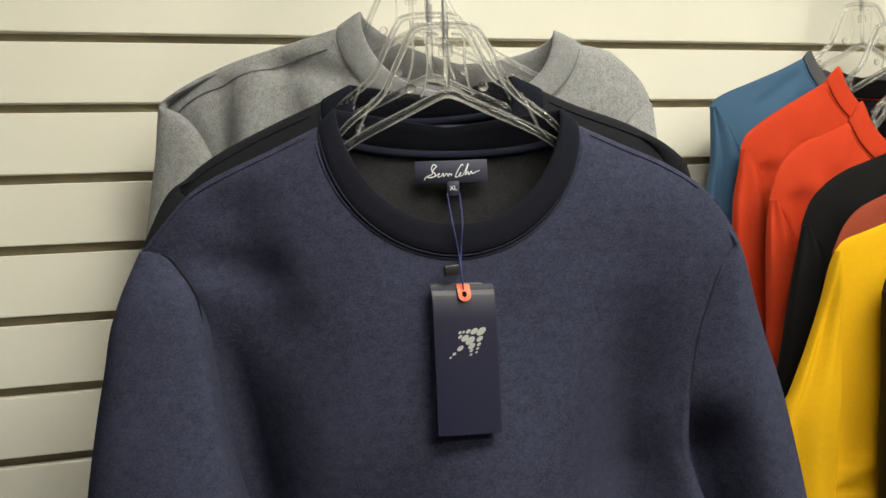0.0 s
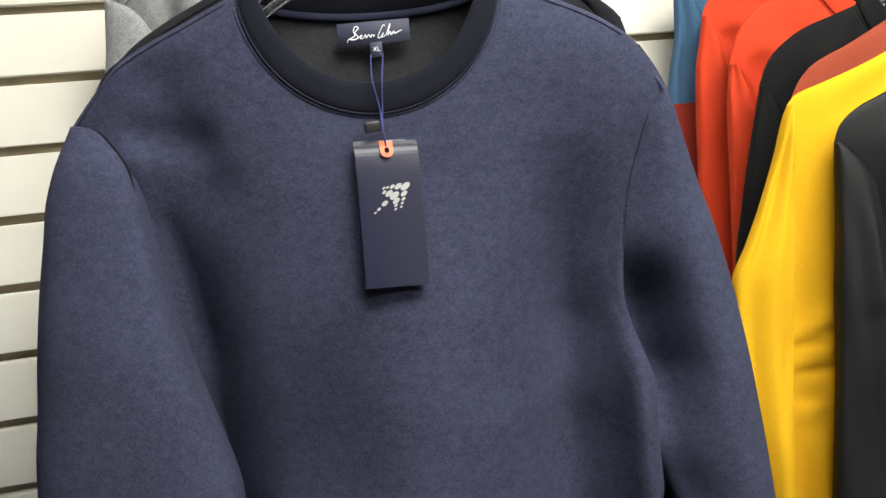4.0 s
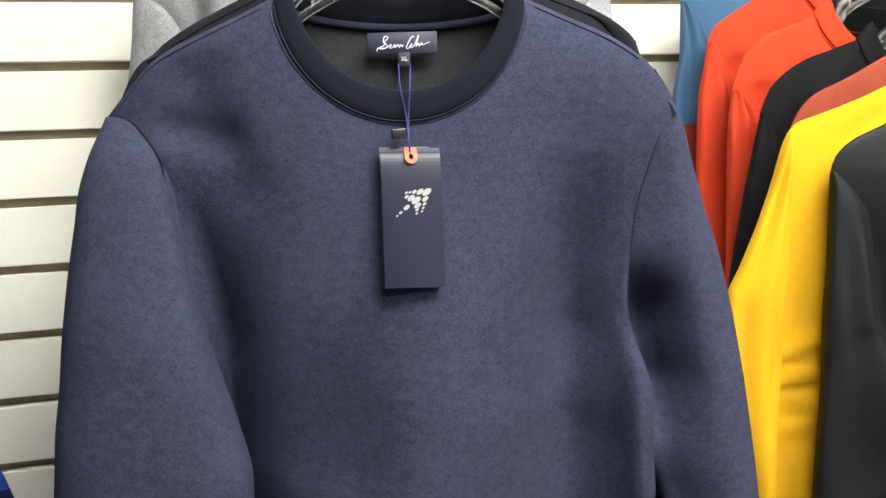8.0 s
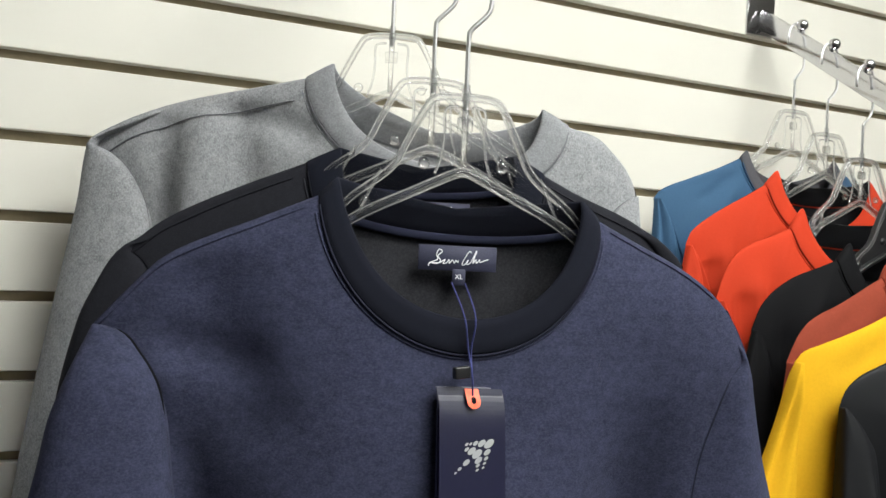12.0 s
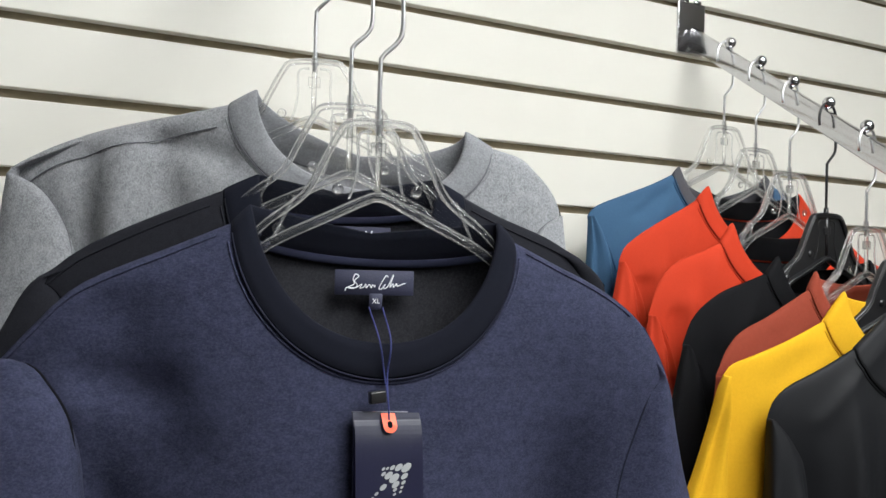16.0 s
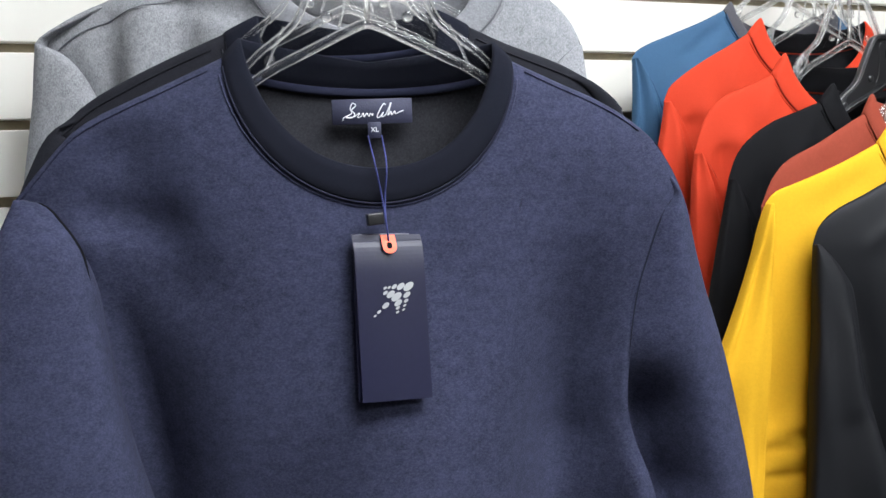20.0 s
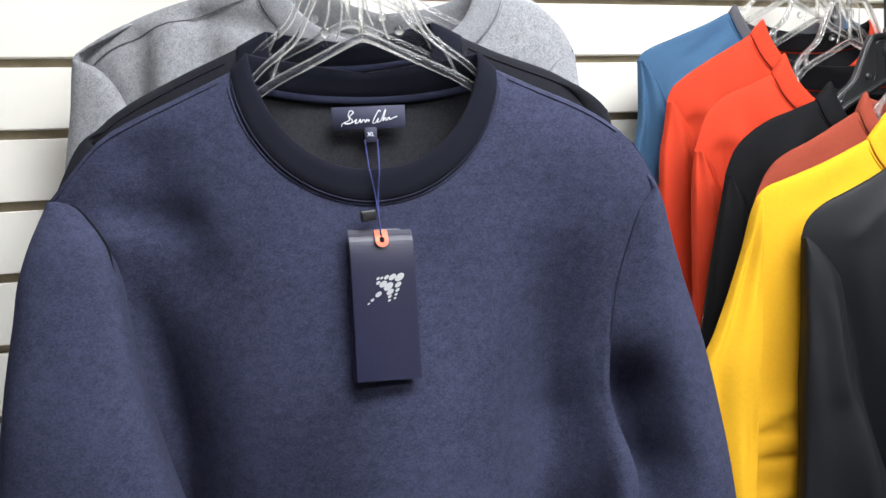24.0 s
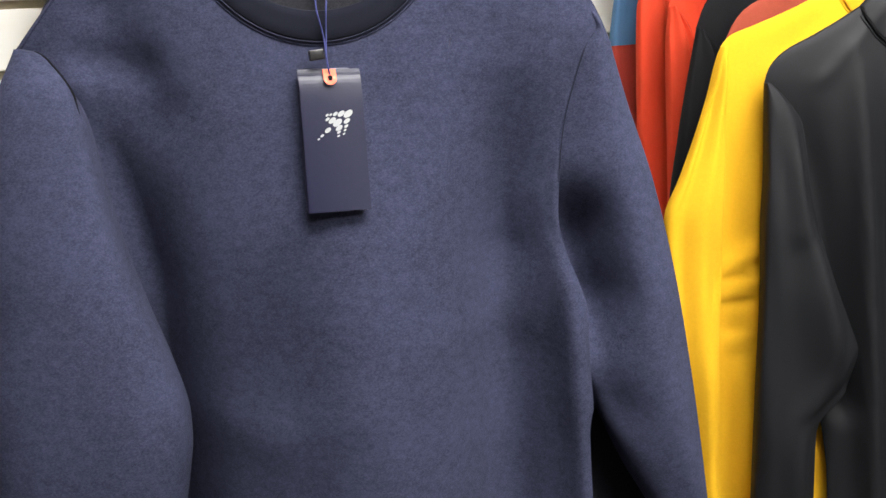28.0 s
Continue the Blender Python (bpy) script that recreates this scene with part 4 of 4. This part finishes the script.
TAG_AT = (-0.0050, -0.4365, 1.5150)
tag = hang_tag(TAG_AT, -5, -9)
cord_thing = tagged(new("tag_cord"), "blue cord loop with a black plastic seal from label to tag", "cord")
lab = Vector((FRONT_AT[0] + c14 * 0.0025 - s14 * 0.0105, FRONT_AT[1] + s14 * 0.0025 + c14 * 0.0105, FRONT_AT[2] - 0.0595))
knot = Vector((TAG_AT[0] - 0.0015, TAG_AT[1] - 0.0005, TAG_AT[2] + 0.0075))
for dx, bend in ((-0.0050, -0.0010), (0.0048, 0.0006)):
    p0 = lab + Vector((c14 * dx, s14 * dx, 0.0015))
    mid = Vector(chest(0.002 + dx * 0.62 + bend, -0.0795, 0.0070))
    over = Vector(chest(0.0025 + dx * 0.22, -0.1010, 0.0045))
    hole = Vector((TAG_AT[0] + 0.0002, TAG_AT[1] + 0.0005, TAG_AT[2] - 0.0078))
    tube_part("cord", [tuple(v) for v in smooth_line([p0, mid, over, knot, hole], 36)], 0.00060, CORD, cord_thing, sides=6)
seal = part("seal", box_mesh((0.0115, 0.005, 0.0078), 0.0009, 2), BLACK_PLASTIC, cord_thing)
seal.matrix_basis = pose(*(knot + Vector((-0.0075, 0.0015, 0.0030))), 0, -5, 0)

# ---- the coloured garments on the waterfall arm ----
RX = 0.688
SIDE = dict(depth=(0.026, 0.012), neck_depth=(0.024, -0.020), neck=(0.0, 0.092, 0.085, 0.02), wrinkle=0.0030, taper=0.4, floor=0.003, seam=0.0011,
            left=[(-0.092, 0.0), (-0.13, -0.014), (-0.165, -0.028), (-0.19, -0.040), (-0.207, -0.050), (-0.217, -0.064)],
            right=[(0.092, 0.0), (0.13, -0.014), (0.165, -0.028), (0.19, -0.040), (0.207, -0.050), (0.217, -0.064)],
            body_l=[(-0.217, -0.064), (-0.208, -0.14), (-0.182, -0.24), (-0.175, -0.45), (-0.18, -0.66)],
            body_r=[(0.217, -0.064), (0.208, -0.14), (0.182, -0.24), (0.175, -0.45), (0.18, -0.66)], hem=-0.66)


def side_sleeve(sign, outs, ins, top=-0.064, lean=0.0, end=-0.60):
    return dict(cap=(0.0055, 0.0045, 0.002), outer=[(z, sign * x) for z, x in outs], inner=[(z, sign * x) for z, x in ins], mid=[(top, 0.002), (-0.3, 0.004 + lean), (end, lean)], half=[(top, 0.005), (top - 0.05, 0.009), (-0.22, 0.0125), (end, 0.015)], end=end)


INS = [(-0.064, 0.213), (-0.078, 0.203), (-0.11, 0.188), (-0.16, 0.174), (-0.25, 0.152), (-0.38, 0.130), (-0.48, 0.150), (-0.60, 0.185)]
OUTS = [(-0.064, 0.2175), (-0.12, 0.226), (-0.28, 0.240), (-0.45, 0.250), (-0.60, 0.255)]
# label, y, z, yaw, cloth, rib, collar height and lean, shoulder edge, outer sleeve
RACK = [
    ("teal crew-neck garment with slate collar and dark red lower sleeves", -0.072, 1.742, 0, TEAL, SLATE, 0.0, 0.014, [(0.094, 0.002), (0.128, -0.0125), (0.178, -0.0305), (0.2165, -0.0445), (0.228, -0.051), (0.235, -0.060)], [(-0.060, 0.2353), (-0.125, 0.238), (-0.176, 0.249), (-0.22, 0.256), (-0.60, 0.265)]),
    ("orange-red mock-neck pullover on a clear hanger", -0.128, 1.706, 0, RED, RED, 0.028, 0.024, [(0.105, 0.001), (0.1365, -0.0150), (0.170, -0.031), (0.209, -0.053), (0.224, -0.065), (0.231, -0.080)], [(-0.080, 0.2315), (-0.111, 0.238), (-0.143, 0.2455), (-0.262, 0.252), (-0.60, 0.258)]),
    ("orange-red mock-neck pullover on a clear hanger", -0.183, 1.670, 0, RED, RED, 0.034, 0.022, [(0.120, -0.018), (0.155, -0.031), (0.183, -0.0396), (0.2043, -0.0522), (0.2213, -0.0741), (0.233, -0.1050)], [(-0.105, 0.2335), (-0.14, 0.240), (-0.227, 0.244), (-0.60, 0.250)]),
    ("black mock-neck pullover on a black hanger", -0.239, 1.634, 0, BLACK, BLACK, 0.030, 0.025, [(0.105, -0.018), (0.14, -0.029), (0.1705, -0.0382), (0.2035, -0.0556), (0.2225, -0.0735), (0.234, -0.098)], [(-0.098, 0.2345), (-0.1327, 0.244), (-0.22, 0.266), (-0.29, 0.279), (-0.45, 0.285), (-0.6, 0.275)]),
    ("rust mock-neck fleece pullover on a clear hanger", -0.294, 1.598, 0, RUST, RUST, 0.030, 0.014, [(0.099, 0.001), (0.125, -0.0108), (0.162, -0.028), (0.2097, -0.048), (0.226, -0.064), (0.240, -0.090)], [(-0.090, 0.2405), (-0.14, 0.248), (-0.28, 0.254), (-0.60, 0.258)]),
    ("golden yellow mock-neck fleece pullover with folded sleeve", -0.350, 1.570, -6, YELLOW, YELLOW, 0.040, 0.030, [(0.128, -0.003), (0.174, -0.022), (0.2, -0.031), (0.229, -0.040), (0.252, -0.0475), (0.262, -0.0575)],
     [(-0.0575, 0.2625), (-0.066, 0.2665), (-0.1056, 0.279), (-0.1507, 0.297), (-0.1899, 0.315), (-0.2291, 0.333), (-0.30, 0.335), (-0.471, 0.322), (-0.554, 0.313), (-0.64, 0.305)]),
    ("charcoal jersey zip-neck pullover with stand collar", -0.413, 1.550, -14, CHARCOAL, CHARCOAL, 0.048, 0.046, [(0.139, -0.008), (0.165, -0.022), (0.189, -0.0335), (0.219, -0.0475), (0.2355, -0.064), (0.240, -0.0775)],
     [(-0.0775, 0.2405), (-0.165, 0.2440), (-0.2237, 0.2495), (-0.2837, 0.2525), (-0.37, 0.259), (-0.5245, 0.2666), (-0.60, 0.27)]),
]
HUNG_INS = {
    YELLOW: [(-0.0575, 0.258), (-0.077, 0.260), (-0.18, 0.268), (-0.258, 0.274), (-0.336, 0.278), (-0.42, 0.280), (-0.54, 0.2835), (-0.64, 0.286)],
    CHARCOAL: [(-0.0775, 0.2365), (-0.085, 0.228), (-0.103, 0.214), (-0.1205, 0.205), (-0.183, 0.200), (-0.236, 0.189), (-0.285, 0.175), (-0.347, 0.154), (-0.36, 0.151), (-0.40, 0.163), (-0.441, 0.198), (-0.518, 0.201), (-0.60, 0.205)],
}
SEAMS = {c: fabric(n, k, None, fine=1500, blotch=0.1) for c, n, k in ((RED, "red_seam", (0.22, 0.016, 0.006)), (BLACK, "black_seam", (0.002, 0.002, 0.0024)), (YELLOW, "yellow_seam", (0.36, 0.17, 0.006)), (CHARCOAL, "charcoal_seam", (0.0018, 0.0018, 0.0022)), (RUST, "rust_seam", (0.16, 0.028, 0.014)), (TEAL, "teal_seam", (0.024, 0.058, 0.115)))}
SLEEVE_FOLDS = {
    YELLOW: [(-0.10, 0.10, -0.55, 0.25, 0.006, 0.30), (-0.12, -0.55, -0.5, -0.45, -0.007, 0.30), (-0.30, 0.7, -0.36, 0.2, -0.003, 0.25)],
    CHARCOAL: [(-0.17, 0.35, -0.50, 0.2, 0.005, 0.25), (-0.17, -0.30, -0.55, -0.2, -0.004, 0.25), (-0.235, 0.75, -0.245, 0.0, -0.003, 0.30), (-0.27, 0.6, -0.36, 0.3, 0.006, 0.16), (-0.33, 0.95, -0.37, 0.35, -0.005, 0.25), (-0.395, 0.9, -0.43, 0.2, -0.006, 0.2)],
    RED: [(-0.12, -0.1, -0.5, 0.0, 0.006, 0.30), (-0.13, 0.5, -0.5, 0.55, -0.006, 0.22), (-0.18, 0.2, -0.24, -0.4, -0.004, 0.2), (-0.135, 0.6, -0.15, -0.3, 0.002, 0.3)],
    BLACK: [(-0.13, 0.0, -0.5, 0.1, 0.006, 0.25), (-0.14, 0.6, -0.5, 0.6, -0.005, 0.2)],
    RUST: [(-0.12, 0.0, -0.5, 0.1, 0.006, 0.3)],
    TEAL: [(-0.09, 0.1, -0.5, 0.0, 0.006, 0.25), (-0.09, -0.5, -0.5, -0.5, -0.005, 0.2)],
}
BODY_FOLDS = {
    YELLOW: [(-0.258, -0.11, -0.268, -0.6, -0.014, 0.022, 0.3), (-0.19, -0.10, -0.16, -0.5, 0.008, 0.022), (-0.264, -0.292, -0.228, -0.270, 0.010, 0.007, 0), (-0.264, -0.318, -0.226, -0.303, 0.011, 0.007, 0), (-0.262, -0.340, -0.226, -0.336, 0.009, 0.006, 0), (-0.262, -0.372, -0.236, -0.358, 0.008, 0.007, 0), (-0.258, -0.36, -0.236, -0.6, 0.010, 0.010, 0.2), (-0.14, -0.03, -0.20, -0.07, -0.004, 0.015)],
    CHARCOAL: [(-0.205, -0.10, -0.165, -0.42, -0.014, 0.016, 0.3), (-0.150, -0.05, -0.135, -0.60, 0.018, 0.011), (-0.118, -0.06, -0.100, -0.60, -0.014, 0.011), (-0.085, -0.06, -0.070, -0.60, 0.022, 0.012), (-0.045, -0.08, -0.030, -0.6, -0.014, 0.012), (-0.01, -0.12, 0.005, -0.6, 0.010, 0.013), (0.04, -0.1, 0.05, -0.6, -0.008, 0.016), (-0.185, -0.080, -0.125, -0.020, 0.0025, 0.006, 0)],
    RED: [(-0.198, -0.095, -0.190, -0.20, -0.010, 0.010, 0.1), (-0.178, -0.075, -0.172, -0.22, 0.007, 0.010, 0.15), (-0.155, -0.045, -0.140, -0.13, -0.004, 0.010), (-0.15, -0.06, -0.17, -0.16, -0.004, 0.014), (-0.125, -0.03, -0.145, -0.07, 0.003, 0.007, 0), (-0.12, -0.05, -0.13, -0.4, 0.005, 0.02)],
    BLACK: [(-0.14, -0.04, -0.16, -0.13, 0.006, 0.010), (-0.190, -0.08, -0.182, -0.18, -0.009, 0.010), (-0.15, -0.06, -0.15, -0.3, -0.004, 0.02), (-0.12, -0.032, -0.135, -0.065, 0.0025, 0.006, 0)],
    RUST: [(-0.15, -0.03, -0.18, -0.08, -0.004, 0.012)],
    TEAL: [(-0.100, -0.014, -0.160, -0.055, -0.006, 0.006), (-0.105, -0.028, -0.15, -0.085, 0.005, 0.008), (-0.195, -0.06, -0.19, -0.3, 0.006, 0.012), (-0.12, -0.015, -0.18, -0.04, -0.004, 0.008), (-0.17, -0.05, -0.16, -0.3, 0.005, 0.02)],
}
rack_things = []
for label, y, z, yaw, cloth, rib, stand, lean, edge, outs in RACK:
    fold = SLEEVE_FOLDS.get(cloth, [])
    tx, tz = edge[-1]
    ins = HUNG_INS.get(cloth) or [(tz, tx - 0.004), (tz - 0.012, tx - 0.014), (tz - 0.040, tx - 0.028), (tz - 0.09, tx - 0.043), (tz - 0.18, tx - 0.065), (tz - 0.30, tx - 0.087), (-0.48, tx - 0.067), (-0.60, tx - 0.032)]
    body = [(tx, tz), (tx - 0.010, tz - 0.07), (tx - 0.036, -0.24), (tx - 0.043, -0.45), (tx - 0.038, -0.66)]
    body_l = {CHARCOAL: [(-tx, tz), (-0.224, -0.15), (-0.205, -0.24), (-0.190, -0.40), (-0.178, -0.50), (-0.175, -0.66)], YELLOW: [(-tx, tz), (-0.278, -0.14), (-0.292, -0.30), (-0.296, -0.45), (-0.298, -0.66)]}.get(cloth, [(-x, v) for x, v in body])
    left_arm = dict(side_sleeve(-1, outs, ins, tz), folds=fold, over=True, plain_top=True, flat=0.6, cap=(0.003,))
    if cloth == YELLOW:
        left_arm.update(mid=[(tz, 0.003), (-0.12, 0.006), (-0.2, 0.008), (-0.4, 0.008), (-0.64, 0.006)], half=[(tz - 0.01, 0.006), (-0.12, 0.012), (-0.22, 0.015), (-0.64, 0.015)])
    elif cloth == CHARCOAL:
        left_arm.update(mid=[(tz, 0.002), (-0.2, 0.010), (-0.35, 0.016), (-0.6, 0.010)], half=[(tz - 0.01, 0.006), (-0.12, 0.012), (-0.22, 0.018), (-0.6, 0.018)])
    else:
        left_arm.update(mid=[(tz, 0.003), (tz - 0.05, 0.006), (-0.25, 0.009), (-0.6, 0.006)])
    g = dict(SIDE, floor={YELLOW: -0.010, CHARCOAL: -0.004}.get(cloth, -0.004), stand=stand, lean=lean, collar=0.022, neck=(0.0, edge[0][0], 0.075, 0.045 if cloth == TEAL else 0.022), right=edge, left=[(-x, v) for x, v in edge], folds=BODY_FOLDS.get(cloth, []),
             body_r=body, body_l=body_l, sleeve_l=left_arm, sleeve_r=dict(side_sleeve(1, outs, ins, tz), folds=fold))
    # inner faces: black knit for the red garments, slate for the teal one
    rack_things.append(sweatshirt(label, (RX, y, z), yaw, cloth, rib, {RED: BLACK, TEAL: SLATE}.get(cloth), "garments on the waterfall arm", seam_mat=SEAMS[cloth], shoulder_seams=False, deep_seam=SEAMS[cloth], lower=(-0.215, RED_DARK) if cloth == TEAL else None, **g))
for y, z, yaw, dark, reach in ((-0.072, 1.762, 0, 0, 0.1125), (-0.128, 1.726, 0, 0, 0.1125), (-0.183, 1.690, 0, 0, 0.1125), (-0.239, 1.636, 0, 1, 0.131), (-0.294, 1.618, 0, 0, 0.1125), (-0.338, 1.581, -6, 1, 0.113), (-0.404, 1.566, -14, 1, 0.092)):
    clothes_hanger("black plastic top hanger with a dark wire hook" if dark else "clear plastic top hanger with a wire hook", (RX, y, z), yaw, BLACK_PLASTIC if dark else CLEAR, BLACK_PLASTIC if dark else STEEL, reach,
                   "black hangers" if dark else "clear hangers", 0.115, 0.085)
bm = bmesh.new()
bmesh.ops.create_cone(bm, cap_ends=True, segments=24, radius1=0.0145, radius2=0.0118, depth=0.019, matrix=Matrix.Translation((RX, -0.338, 1.581 + 0.0665)))
bmesh.ops.bevel(bm, geom=bm.edges[:], offset=0.001, segments=2, affect="EDGES")
tagged(part("size_ring", bm, GREEN), "green plastic size ring on a black hanger hook", "size ring")

# zip of the charcoal pullover
charcoal, charcoal_shape = rack_things[-1]
zip_line = [(0.0, -charcoal_shape.front(0.0, z) - 0.001, z) for z in np.linspace(-0.075, -0.22, 20)]
tube_part("zip", zip_line, 0.003, BLACK_PLASTIC, charcoal, sides=6, flat=0.4)
part("zip_pull", box_mesh((0.009, 0.003, 0.022), 0.001, 2, (0.0, zip_line[0][1] - 0.004, -0.084)), STEEL, charcoal)

# ---- the royal blue garment further along the wall ----
sweatshirt("royal blue pullover with midnight lower sleeves", (-0.668, -0.20, 1.56), 0, ROYAL, MIDNIGHT, None, "", sleeve_mat=ROYAL, lower=(-0.355, MIDNIGHT), shoulder_seams=False,
           **dict(SIDE, sleeve_l=side_sleeve(-1, OUTS, INS), sleeve_r=side_sleeve(1, [(-0.064, 0.218), (-0.2, 0.262), (-0.284, 0.288), (-0.37, 0.318), (-0.40, 0.324), (-0.47, 0.315), (-0.6, 0.29)], INS)))
clothes_hanger("clear plastic top hanger with a wire hook", (-0.662, -0.20, 1.58), 0, CLEAR, STEEL, group="clear hangers", wide=0.165, arm_drop=0.105)
waterfall_arm("chrome waterfall arm holding a royal blue pullover", (-0.655, 0, 1.81), 0, 30.0, 0.36, 4, 0.10, 0.0635)
